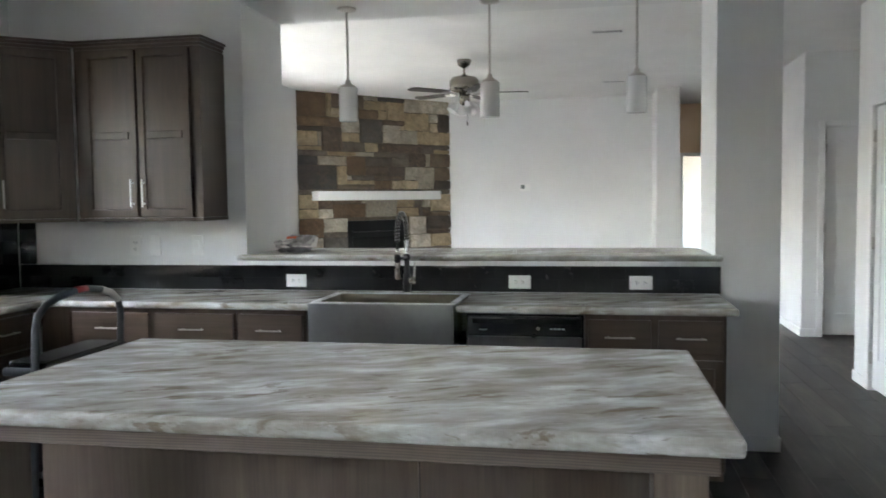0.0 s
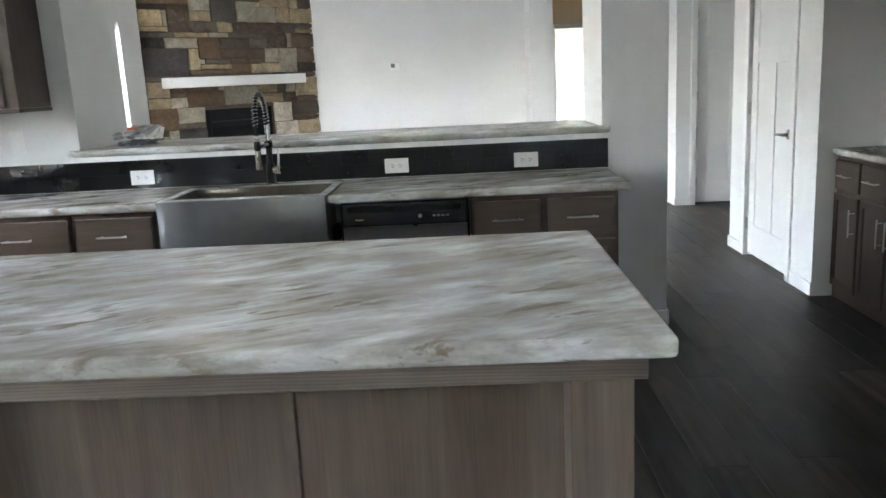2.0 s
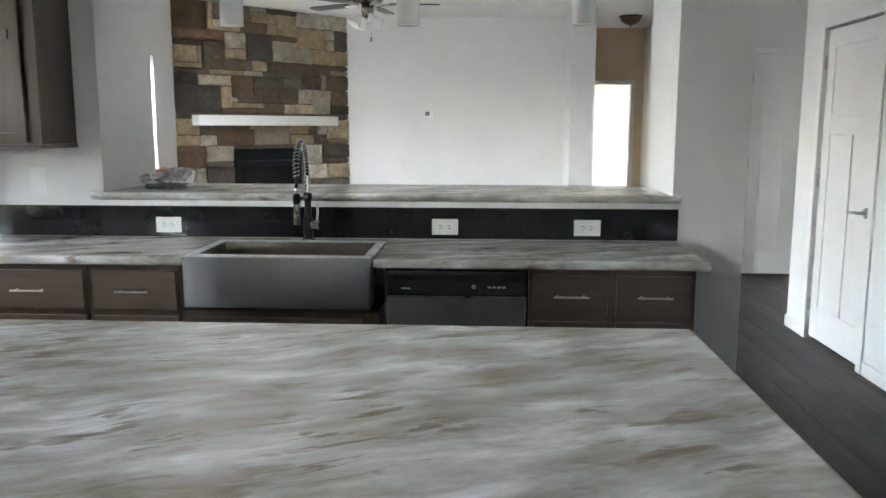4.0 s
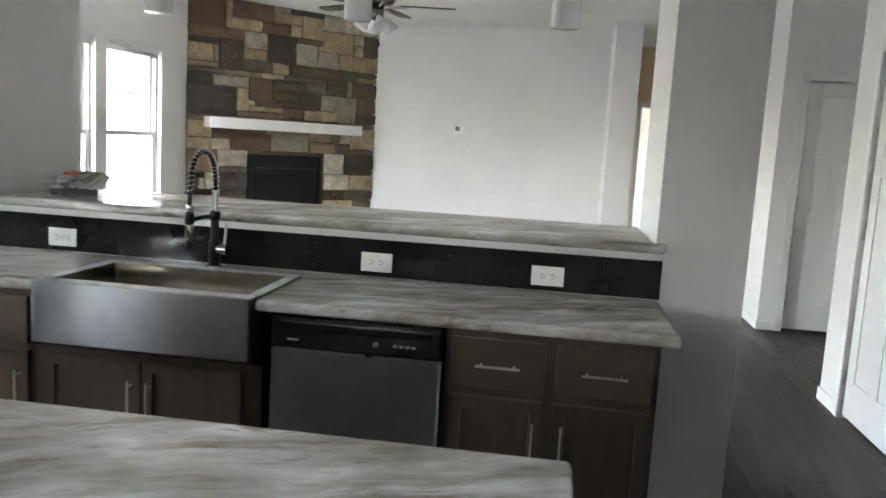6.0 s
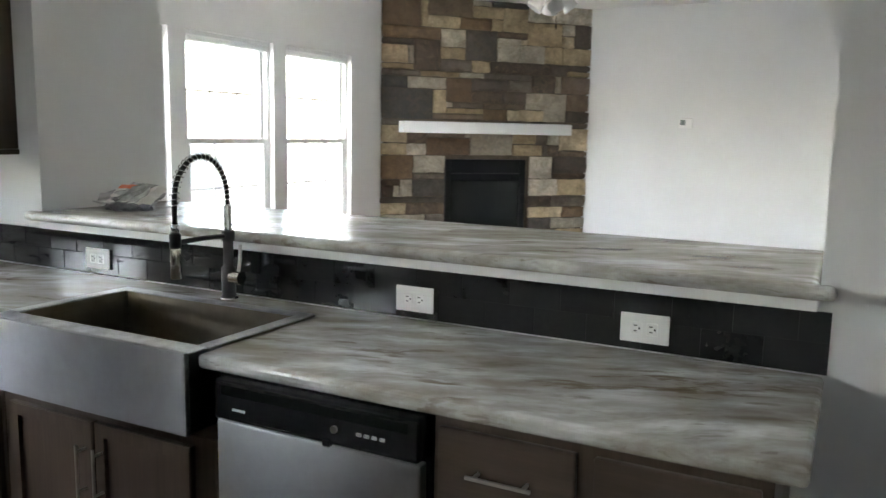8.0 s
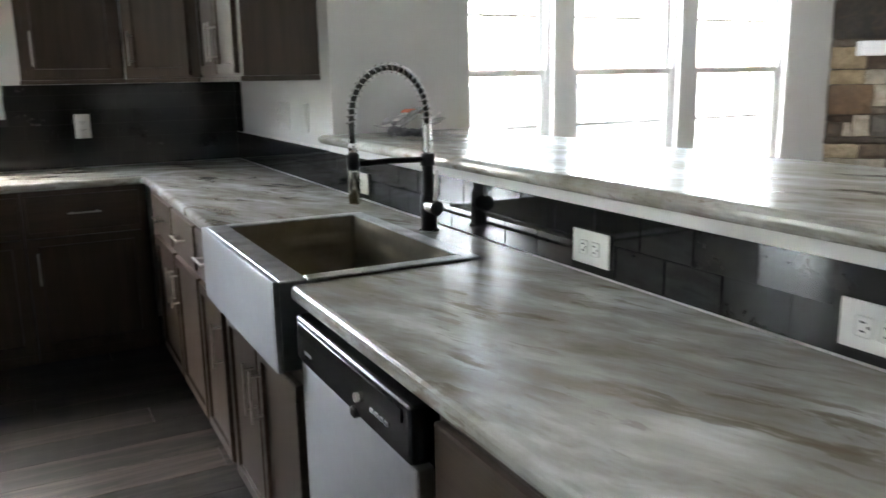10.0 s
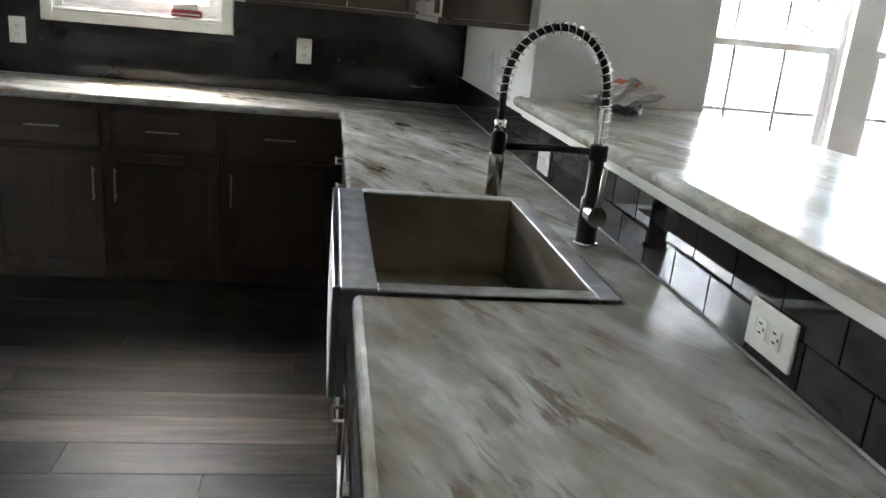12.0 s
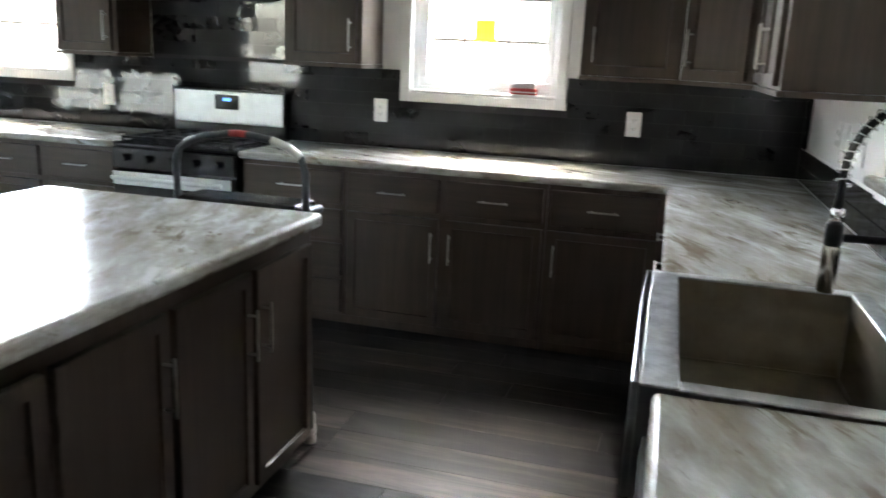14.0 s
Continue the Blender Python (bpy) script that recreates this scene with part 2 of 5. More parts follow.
def stone(name, low, mid, high, patchy):
    """Split stone: each piece between two tones, with patches of a second mineral colour."""
    m = pieces(name, [(0, low), (0.5, mid), (1, high)], 0.8, 6.0, bumps=1.0, grime=0.8)
    nt, b = m.node_tree, m.node_tree.nodes["Principled BSDF"]
    old = b.inputs["Base Color"].links[0].from_socket
    patch = ramp(nt, noise_tex(nt, coords(nt, scatter=17.0), 8.0, 6, 0.7, 1.2), [(0.50, (0, 0, 0)), (0.66, (0.7, 0.7, 0.7))])
    nt.links.new(mix(nt, patch, old, patchy), b.inputs["Base Color"])
    return m


RUST = stone("rust_stone", (0.144, 0.094, 0.056), (0.206, 0.135, 0.080), (0.294, 0.194, 0.115), (0.119, 0.083, 0.055))
TAN_STONE = stone("tan_stone", (0.338, 0.263, 0.164), (0.463, 0.369, 0.236), (0.600, 0.500, 0.346), (0.250, 0.181, 0.107))
PALE_STONE = stone("pale_stone", (0.312, 0.281, 0.224), (0.450, 0.413, 0.333), (0.600, 0.550, 0.455), (0.250, 0.206, 0.148))
BROWN_STONE = stone("brown_stone", (0.081, 0.062, 0.047), (0.131, 0.096, 0.069), (0.194, 0.144, 0.101), (0.200, 0.144, 0.092))
DARK_STONE = stone("dark_stone", (0.077, 0.066, 0.055), (0.131, 0.110, 0.089), (0.188, 0.159, 0.125), (0.094, 0.069, 0.050))
SLATE = stone("slate_stone", (0.045, 0.043, 0.040), (0.069, 0.064, 0.058), (0.110, 0.100, 0.087), (0.119, 0.095, 0.068))
PLANK = planks_mat()
SUBFLOOR = plain("floor_joint", (0.012, 0.011, 0.010), 0.8)
GLASS = glass_mat("window_glass", (0.96, 0.97, 0.97))
FROST = plain("opal_glass", (0.80, 0.80, 0.80), 0.19, vary=0.02)
BLADE = plain("fan_blade_wood", (0.045, 0.038, 0.034), 0.4, vary=0.2)
HEARTH = plain("hearth_stone", (0.55, 0.50, 0.42), 0.7, vary=0.15, scale=8)
PAPER = plain("white_paper", (0.75, 0.74, 0.71), 0.7, vary=0.06)
RED = plain("red_card", (0.36, 0.03, 0.03), 0.5)
ORANGE = plain("orange_print", (0.70, 0.14, 0.05), 0.4)
YELLOW = plain("yellow_sticker", (0.85, 0.75, 0.08), 0.5)
yt = YELLOW.node_tree
tr = yt.nodes.new("ShaderNodeBsdfTranslucent")
tr.inputs[0].default_value = (0.9, 0.8, 0.1, 1)
ms = yt.nodes.new("ShaderNodeMixShader")
ms.inputs[0].default_value = 0.6
yt.links.new(yt.nodes["Principled BSDF"].outputs[0], ms.inputs[1])
yt.links.new(tr.outputs[0], ms.inputs[2])
yt.links.new(ms.outputs[0], yt.nodes["Material Output"].inputs[0])
BAGGREY = plain("dark_printed_film", (0.10, 0.10, 0.11), 0.37, vary=0.5, scale=25)
FILM = plain("clear_bag_film", (0.45, 0.45, 0.45), 0.15, vary=0.55, scale=16)
TUBE = plain("grey_ladder_tube", (0.045, 0.05, 0.055), 0.42, 0.3, 0.15)
GRASS = plain("dry_grass_ground", (0.19, 0.19, 0.15), 0.9, vary=0.3, scale=3, bumped=0.4)
FENCE = wood("weathered_fence", (0.12, 0.10, 0.078), (0.19, 0.165, 0.135), (0.27, 0.24, 0.20), "z", 0.8)
BARK = plain("bark", (0.12, 0.10, 0.08), 0.9, vary=0.3, scale=15, bumped=0.6)
LEAF = plain("leaf_clump", (0.10, 0.14, 0.05), 0.7, vary=0.4, scale=8)


# ---- builders ----
def thing(name, x, y, z, label, category, group="", kind="", rz=0):
    ob = new(name)
    ob.empty_display_size = 0.1
    ob.matrix_world = pose(x, y, z, 0, 0, rz)
    return tagged(ob, label, category, group, kind)


def finish(name, bm, material, smooth=False):
    me = bpy.data.meshes.new(name)
    bmesh.ops.recalc_face_normals(bm, faces=bm.faces)
    if smooth:
        for f in bm.faces:
            f.smooth = True
    bm.to_mesh(me)
    bm.free()
    me.materials.append(material)
    return me


def part(name, bm, material, parent=None, label="", smooth=False):
    """A bmesh as one mesh object under a thing or a part, in the coordinates of that parent."""
    ob = new(name, finish(name, bm, material, smooth))
    if parent:
        ob.parent = parent
    if label:
        ob["label"] = label
    return ob


def solid(name, bm, material, label="", category="", kind="structure", group="", smooth=False):
    return tagged(part(name, bm, material, None, "", smooth), label, category, group, kind)


def box(bm, x0, y0, z0, x1, y1, z1, bev=0.0, seg=1):
    vs = bmesh.ops.create_cube(bm, size=1.0)["verts"]
    for v in vs:
        v.co = Vector(((x0 + x1) / 2 + v.co.x * abs(x1 - x0), (y0 + y1) / 2 + v.co.y * abs(y1 - y0), (z0 + z1) / 2 + v.co.z * abs(z1 - z0)))
    if bev:
        es = list({e for v in vs for e in v.link_edges})
        bmesh.ops.bevel(bm, geom=es, offset=bev, segments=seg, profile=0.6, affect="EDGES")
    return bm


def boxes(*rows):
    bm = bmesh.new()
    for r in rows:
        box(bm, *r)
    return bm


def rod(bm, a, b, r, n=10, r2=None):
    a, b = Vector(a), Vector(b)
    d = b - a
    m = Matrix.Translation((a + b) / 2) @ d.to_track_quat("Z", "Y").to_matrix().to_4x4()
    bmesh.ops.create_cone(bm, cap_ends=True, segments=n, radius1=r, radius2=r if r2 is None else r2, depth=d.length, matrix=m)
    return bm


def tube(bm, pts, r, n=8):
    """A round tube that follows the points."""
    pts = [Vector(p) for p in pts]
    rings = []
    for i, p in enumerate(pts):
        d = (pts[min(i + 1, len(pts) - 1)] - pts[max(i - 1, 0)]).normalized()
        q = d.to_track_quat("Z", "Y")
        rings.append([bm.verts.new(p + q @ Vector((r * math.cos(2 * math.pi * k / n), r * math.sin(2 * math.pi * k / n), 0))) for k in range(n)])
    for a, b in zip(rings, rings[1:]):
        best = min(range(n), key=lambda s: sum((a[k].co - b[(k + s) % n].co).length for k in range(n)))
        for k in range(n):
            bm.faces.new((a[k], a[(k + 1) % n], b[(k + 1 + best) % n], b[(k + best) % n]))
    bm.faces.new(rings[0][::-1])
    bm.faces.new(rings[-1])
    return bm


def lathe(bm, profile, n=20, at=(0, 0, 0)):
    """A turned shape: profile rows of radius and height."""
    rings = [[bm.verts.new((at[0] + r * math.cos(2 * math.pi * k / n), at[1] + r * math.sin(2 * math.pi * k / n), at[2] + z)) for k in range(n)] for r, z in profile]
    for a, b in zip(rings, rings[1:]):
        for k in range(n):
            bm.faces.new((a[k], a[(k + 1) % n], b[(k + 1) % n], b[k]))
    bm.faces.new(rings[0][::-1])
    bm.faces.new(rings[-1])
    return bm


def slab(outline, z0, z1, r, seg=3):
    """A worktop: an outline raised from z0 to z1, its top and bottom edges rounded."""
    bm = bmesh.new()
    f = bm.faces.new([bm.verts.new((x, y, z0)) for x, y in outline])
    up = bmesh.ops.extrude_face_region(bm, geom=[f])["geom"]
    for v in up:
        if isinstance(v, bmesh.types.BMVert):
            v.co.z = z1
    bmesh.ops.bevel(bm, geom=[e for e in bm.edges], offset=r, segments=seg, profile=0.5, affect="EDGES")
    return bm


def wall_with_holes(axis, at, thick, lo, hi, height, holes, z0=0.0):
    """A wall along x or y, from lo to hi, its face at `at` and its thickness away from it; holes are (a, b, bottom, top)."""
    bm = bmesh.new()

    def put(a, b, c, d):
        if b - a < 1e-4 or d - c < 1e-4:
            return
        if axis == "x":
            box(bm, a, at, c, b, at + thick, d)
        else:
            box(bm, at, a, c, at + thick, b, d)
    cur = lo
    for a, b, c, d in sorted(holes):
        put(cur, a, z0, height)
        put(a, b, z0, c)
        put(a, b, d, height)
        cur = b
    put(cur, hi, z0, height)
    return bm


WX = -4.60          # inner face of the west wall
CEILING = 2.95
NORTH = 7.15
SOUTH = -11.0
EAST = 2.02
BAR = (1.104, 1.143)  # underside and top of the raised bar

# ---- structure ----
BM = bmesh.new
solid("floor", boxes((WX - 0.16, SOUTH - 0.16, -0.2, EAST + 0.16, 0.45, -0.012), (WX - 0.16, 0.45, -0.2, 3.6, 11.2, -0.012)), SUBFLOOR, "dark floor under grey-brown vinyl planks", "floor")
solid("ceiling", boxes((WX - 0.2, SOUTH - 0.2, CEILING, 3.6, 11.2, CEILING + 0.2)), CEIL, "white textured flat ceiling", "ceiling")
# unseen overhang, added to keep high sky light off the west windows
solid("eaves", boxes((WX - 0.75, SOUTH - 0.2, CEILING + 0.02, WX - 0.201, 11.2, CEILING + 0.2)), TRIM, "white unseen overhang added to cut high sky light", "eaves")

LIVING = [(1.27, 2.30), (2.48, 3.51), (3.69, 4.72)]
WINDOW_Z = (0.56, 2.24)
KWIN = (-2.127, -1.287, 1.25, 2.33)
LWIN = (-5.75, -4.48, 1.25, 2.33)
solid("wall_west", wall_with_holes("y", WX, -0.16, SOUTH, NORTH + 0.2, CEILING, [(a, b, *WINDOW_Z) for a, b in LIVING] + [KWIN, LWIN]), WALL, "pale grey painted wall with windows", "wall")
SWIN = (-3.92, -3.28, 0.9, 2.1)
EDOOR = (-6.95, -5.97, 0.03, 2.2)
EWIN = (-10.5, -8.1, 0.3, 1.05)
solid("wall_south", wall_with_holes("x", SOUTH, -0.16, WX, EAST + 0.16, CEILING, [SWIN]), WALL, "pale grey painted wall with one window", "wall")
solid("wall_east", wall_with_holes("y", EAST, 0.16, SOUTH, 0.45, CEILING, [EDOOR, EWIN]), WALL, "pale grey painted wall", "wall")
solid("wall_north", boxes((WX, NORTH, 0, 0.10, NORTH + 0.14, CEILING)), WALL, "white painted living room wall", "wall")
solid("wall_stub", boxes((0.10, 6.36, 0, 0.40, NORTH + 0.14, CEILING)), WALL, "pale painted wall end beside the hall", "wall")
# kitchen divider: full-height part, low part under the bar, right pier
solid("wall_divider", boxes((WX, 0.0, 0, -2.937, 0.66, CEILING)), WALL, "pale grey wall between kitchen and living room", "wall")
solid("wall_bar", boxes((-2.937, 0.0, 0, -0.053, 0.12, BAR[0] - 0.031)), WALL, "low wall under the raised bar", "wall")
solid("wall_pier", boxes((-0.053, 0.0, 0, 0.303, 0.66, CEILING)), WALL, "pale grey wall pier at the end of the bar", "wall")
solid("wall_header", boxes((-2.937, 0.0, 2.74, -0.053, 0.66, CEILING)), WALL, "header above the bar opening", "wall")
# pantry block with its door
PX, PD = 1.305, (0.83, 1.645)
solid("wall_pantry", wall_with_holes("y", PX, 0.12, 0.45, 2.0, CEILING, [(PD[0], PD[1], 0.0, 2.145)]), WALL, "white painted pantry wall", "wall")
solid("wall_pantry_side", boxes((PX + 0.12, 0.45, 0, 3.2, 0.57, CEILING)), WALL, "pale grey wall beside the pantry", "wall")
solid("wall_pantry_far", boxes((PX + 0.12, 1.88, 0, 3.2, 2.0, CEILING)), WALL, "pantry wall facing the passage", "wall")
FY, FD = 4.05, (1.60, 2.41)
solid("wall_passage", wall_with_holes("x", FY, 0.12, 1.40, 3.2, CEILING, [(FD[0], FD[1], 0.0, 2.195)]), WALL, "pale grey wall with a panel door", "wall")
solid("wall_passage_end", boxes((3.2, 0.45, 0, 3.34, FY + 0.12, CEILING)), WALL, "plain wall closing the passage", "wall")
# unseen walls, added so sky light does not leak round the passage door
solid("wall_light_block", boxes((1.54, 5.2, 0, 3.2, 5.32, CEILING), (3.2, FY + 0.12, 0, 3.34, 5.32, CEILING)), WALL, "plain unseen walls that block sky light behind the door", "wall")
solid("wall_hall_east", boxes((1.40, FY + 0.12, 0, 1.54, 8.4, CEILING)), WALL, "white painted hall wall", "wall")
HD = (0.66, 1.22, 0.0, 2.12)
solid("wall_hall_end", wall_with_holes("x", 8.4, 0.12, 0.40, 1.54, CEILING, [HD]), TAN, "tan painted wall over a doorway", "wall")
solid("wall_hall_west", boxes((0.26, NORTH + 0.14, 0, 0.40, 8.52, CEILING)), TAN, "tan painted hall wall", "wall")
solid("wall_far_room", boxes((-0.5, 11.0, 0, 2.6, 11.12, CEILING)), CREAM, "cream white wall of the room beyond", "wall")
solid("wall_far_room_west", boxes((-0.62, 8.52, 0, -0.5, 11.0, CEILING), (-0.5, 10.6, 0, 1.115, 10.99, CEILING)), CREAM, "cream white wall of the room beyond", "wall")
solid("wall_far_room_east", wall_with_holes("y", 2.6, 0.12, 8.4, 11.12, CEILING, [(8.9, 10.6, 0.35, 2.3)]), CREAM, "cream white wall of the room beyond", "wall")
solid("wall_far_room_back", boxes((-0.62, 8.4, 0, 0.26, 8.52, CEILING), (1.54, 8.4, 0, 2.6, 8.52, CEILING)), CREAM, "cream white wall of the room beyond", "wall")

# ---- windows ----
def sash(bm, w, z0, z1, y):
    """One sash frame in the plane y, from 0 to w."""
    s = 0.045
    box(bm, 0, y - 0.02, z0, w, y + 0.02, z0 + s, 0.004)
    box(bm, 0, y - 0.02, z1 - s, w, y + 0.02, z1, 0.004)
    box(bm, 0, y - 0.02, z0 + s, s, y + 0.02, z1 - s, 0.004)
    box(bm, w - s, y - 0.02, z0 + s, w, y + 0.02, z1 - s, 0.004)
    return bm


def bars(bm, w, z0, z1, y, cols, rows):
    for i in range(1, cols):
        x = w * i / cols
        box(bm, x - 0.0095, y - 0.006, z0 + 0.045, x + 0.0095, y + 0.006, z1 - 0.045)
    for j in range(1, rows):
        z = z0 + (z1 - z0) * j / rows
        box(bm, 0.045, y - 0.0055, z - 0.009, w - 0.045, y + 0.0055, z + 0.009)
    return bm


def hung_window(name, m, w, z0, z1, label, cols=3, rows=2, blind=True, inner_trim=0.0):
    """A double-hung window in a wall opening. Local x runs along the wall, y points into the room, the room face at 0."""
    ob = tagged(new(name), label, "window", "", "structure")
    ob.matrix_world = m
    f = 0.035
    part("window_frame", boxes((0, -0.13, z0, f, -0.05, z1, 0.003), (w - f, -0.13, z0, w, -0.05, z1, 0.003), (f, -0.13, z0, w - f, -0.05, z0 + f, 0.003), (f, -0.13, z1 - f, w - f, -0.05, z1, 0.003)), VINYL, ob)
    zm = z0 + (z1 - z0) * 0.495
    wi = w - 2 * f
    for nm, a, b, y in (("lower_sash", z0 + f, zm + 0.022, -0.075), ("upper_sash", zm - 0.022, z1 - f, -0.112)):
        bm = sash(BM(), wi, a, b, y)
        bmesh.ops.translate(bm, verts=bm.verts, vec=(f, 0, 0))
        sa = part(nm, bm, VINYL, ob)
        bm = bars(BM(), wi, a, b, y, cols, rows)
        bmesh.ops.translate(bm, verts=bm.verts, vec=(f, 0, 0))
        part("muntin_bars", bm, VINYL, sa)
        g = part("pane", boxes((f + 0.045, y + 0.008, a + 0.045, w - f - 0.045, y + 0.012, b - 0.045)), GLASS, sa)
        g.visible_shadow = False
    part("window_sill", boxes((0.002, -0.05, z0 - 0.006, w - 0.002, 0.012, z0 + 0.012, 0.004)), TRIM, ob)
    if blind:
        part("blind_headrail", boxes((0.03, -0.048, z1 - 0.04, w - 0.03, -0.012, z1 - 0.004, 0.004)), VINYL, ob)
        bm = BM()
        for i in range(6):
            box(bm, 0.035, -0.046, z1 - 0.05 - i * 0.007, w - 0.035, -0.014, z1 - 0.047 - i * 0.007)
        part("blind_slats", bm, VINYL, ob, "gathered white blind slats")
    if inner_trim:
        t = inner_trim
        part("window_casing", boxes((-t, 0.0, z0 - t, 0, 0.018, z1 + t, 0.003), (w, 0.0, z0 - t, w + t, 0.018, z1 + t, 0.003), (0, 0.0, z0 - t, w, 0.0175, z0 - 0.0065, 0.003), (0, 0.0, z1, w, 0.0175, z1 + t, 0.003)), TRIM, ob)
    return ob


def west(y):
    return Matrix.Translation((WX, y, 0)) @ pose(0, 0, 0, 0, 0, -90)


for i, (a, b) in enumerate(LIVING):
    hung_window("window_%d" % (i + 1), west(b), b - a, *WINDOW_Z, "tall white vinyl double-hung window with grilles and raised blind")
hung_window("window_4", west(KWIN[1]), KWIN[1] - KWIN[0], KWIN[2], KWIN[3], "white double-hung kitchen window with flat casing", 3, 2, False, 0.058)
hung_window("window_5", west(LWIN[1]), LWIN[1] - LWIN[0], LWIN[2], LWIN[3], "white window above the counter with flat casing", 3, 2, False, 0.058)

hung_window("window_6", Matrix.Translation((SWIN[0], SOUTH, 0)), SWIN[1] - SWIN[0], SWIN[2], SWIN[3], "white double-hung window in the dining end", 3, 2, False, 0.085)
ed = tagged(new("door_1"), "white half-glazed single door to the yard", "door", "", "structure")
dy0, dy1 = EDOOR[0], EDOOR[1]
leaf = part("door_leaf", boxes((EAST + 0.07, dy0, 0.03, EAST + 0.12, dy1, 0.95), (EAST + 0.07, dy0, 0.95, EAST + 0.12, dy0 + 0.07, 2.2), (EAST + 0.07, dy1 - 0.07, 0.95, EAST + 0.12, dy1, 2.2), (EAST + 0.07, dy0 + 0.07, 2.1, EAST + 0.12, dy1 - 0.07, 2.2)), TRIM, ed)
g = part("pane", boxes((EAST + 0.095, dy0 + 0.07, 0.95, EAST + 0.1, dy1 - 0.07, 2.1)), GLASS, leaf)
g.visible_shadow = False

for k in (0, 1):
    w = (EWIN[1] - EWIN[0]) / 2
    hung_window("window_%d" % (7 + k), Matrix.Translation((EAST, EWIN[0] + k * w, 0)) @ pose(0, 0, 0, 0, 0, 90), w, EWIN[2], EWIN[3], "white double-hung window in the dining end", 3, 2, False)


# ---- inner doors ----
def panel_door(name, m, w, h, label, lever=True, hinge_left=True):
    """A three-panel craftsman door; local x along the door, y towards the viewer, face at 0."""
    ob = tagged(new(name), label, "door", "", "structure")
    ob.matrix_world = m
    bm = boxes((0.006, -0.04, 0.022, w - 0.006, -0.0125, h - 0.006))
    s = 0.115
    z1 = h * 0.70
    for r in ((0.007, 0.025, s, h - 0.007), (w - s, 0.025, w - 0.007, h - 0.007), (s, 0.025, w - s, 0.25), (s, h - 0.13, w - s, h - 0.007), (s, z1 - 0.06, w - s, z1 + 0.06), (w / 2 - 0.055, 0.25, w / 2 + 0.055, z1 - 0.06)):
        box(bm, r[0], -0.0125, r[1], r[2], -0.004, r[3], 0.002)
    part("door_leaf", bm, TRIM, ob)
    c = 0.062
    part("door_casing", boxes((-c - 0.004, 0.012, 0, -0.004, 0.028, h + c, 0.004), (w + 0.004, 0.012, 0, w + c + 0.004, 0.028, h + c, 0.004), (-0.004, 0.012, h + 0.004, w + 0.004, 0.027, h + c, 0.004)), TRIM, ob)
    hx = 0.0 if hinge_left else w
    for z in (0.25, h / 2 + 0.05, h - 0.22):
        part("hinge", rod(boxes((hx - 0.012, 0.0, z - 0.045, hx + 0.012, 0.006, z + 0.045)), (hx, 0.010, z - 0.045), (hx, 0.010, z + 0.045), 0.007, 8), NICKEL, ob)
    if lever:
        lx = w - 0.07 if hinge_left else 0.07
        k = -1 if hinge_left else 1
        bm = rod(BM(), (lx, -0.006, 0.965), (lx, 0.01, 0.965), 0.032, 18)
        rod(bm, (lx, 0.01, 0.965), (lx, 0.055, 0.965), 0.011, 12)
        tube(bm, [(lx, 0.05, 0.965), (lx + k * 0.03, 0.055, 0.967), (lx + k * 0.075, 0.055, 0.962), (lx + k * 0.115, 0.05, 0.958)], 0.0095)
        part("door_handle", bm, NICKEL, ob, "satin nickel lever handle", True)
    return ob


# pantry door faces west, hinged at its far side
panel_door("door_2", Matrix.Translation((PX + 0.012, PD[0] + 0.012, 0)) @ pose(0, 0, 0, 0, 0, 90), PD[1] - PD[0] - 0.024, 2.13, "white panelled pantry door with lever handle, closed", True, False)
panel_door("door_3", Matrix.Translation((FD[1] - 0.012, FY + 0.012, 0)) @ pose(0, 0, 0, 0, 0, 180), FD[1] - FD[0] - 0.024, 2.18, "white panelled door at the end of the passage, closed", False, False)

# ---- kitchen cabinets ----
def shaker(bm, x0, z0, x1, z1, y, fr=0.055, t=0.02):
    """A framed door with a sunk panel; y is the plane of its back, it stands t proud towards -y."""
    before = set(bm.faces)
    box(bm, x0, y - t, z0, x1, y, z1)
    made = [f for f in bm.faces if f not in before]
    front = min(made, key=lambda f: f.calc_center_median().y)
    rim = list(front.edges)
    bmesh.ops.inset_individual(bm, faces=[front], thickness=fr, depth=0.0)
    bmesh.ops.inset_individual(bm, faces=[front], thickness=0.005, depth=-0.010)
    bmesh.ops.bevel(bm, geom=[e for e in rim if e.is_valid], offset=0.0025, segments=2, affect="EDGES")
    return bm


def pull(parent, x, z, y, length=0.15, upright=False):
    """A square bar pull on two posts."""
    bm = BM()
    h = length / 2
    if upright:
        box(bm, x - 0.004, y - 0.036, z - h, x + 0.004, y - 0.028, z + h, 0.0015)
        for k in (-0.75, 0.75):
            rod(bm, (x, y + 0.001, z + k * h), (x, y - 0.03, z + k * h), 0.0042, 8)
    else:
        box(bm, x - h, y - 0.036, z - 0.004, x + h, y - 0.028, z + 0.004, 0.0015)
        for k in (-0.75, 0.75):
            rod(bm, (x + k * h, y + 0.001, z), (x + k * h, y - 0.03, z), 0.0042, 8)
    return part("handle", bm, NICKEL, parent, "satin nickel bar pull")


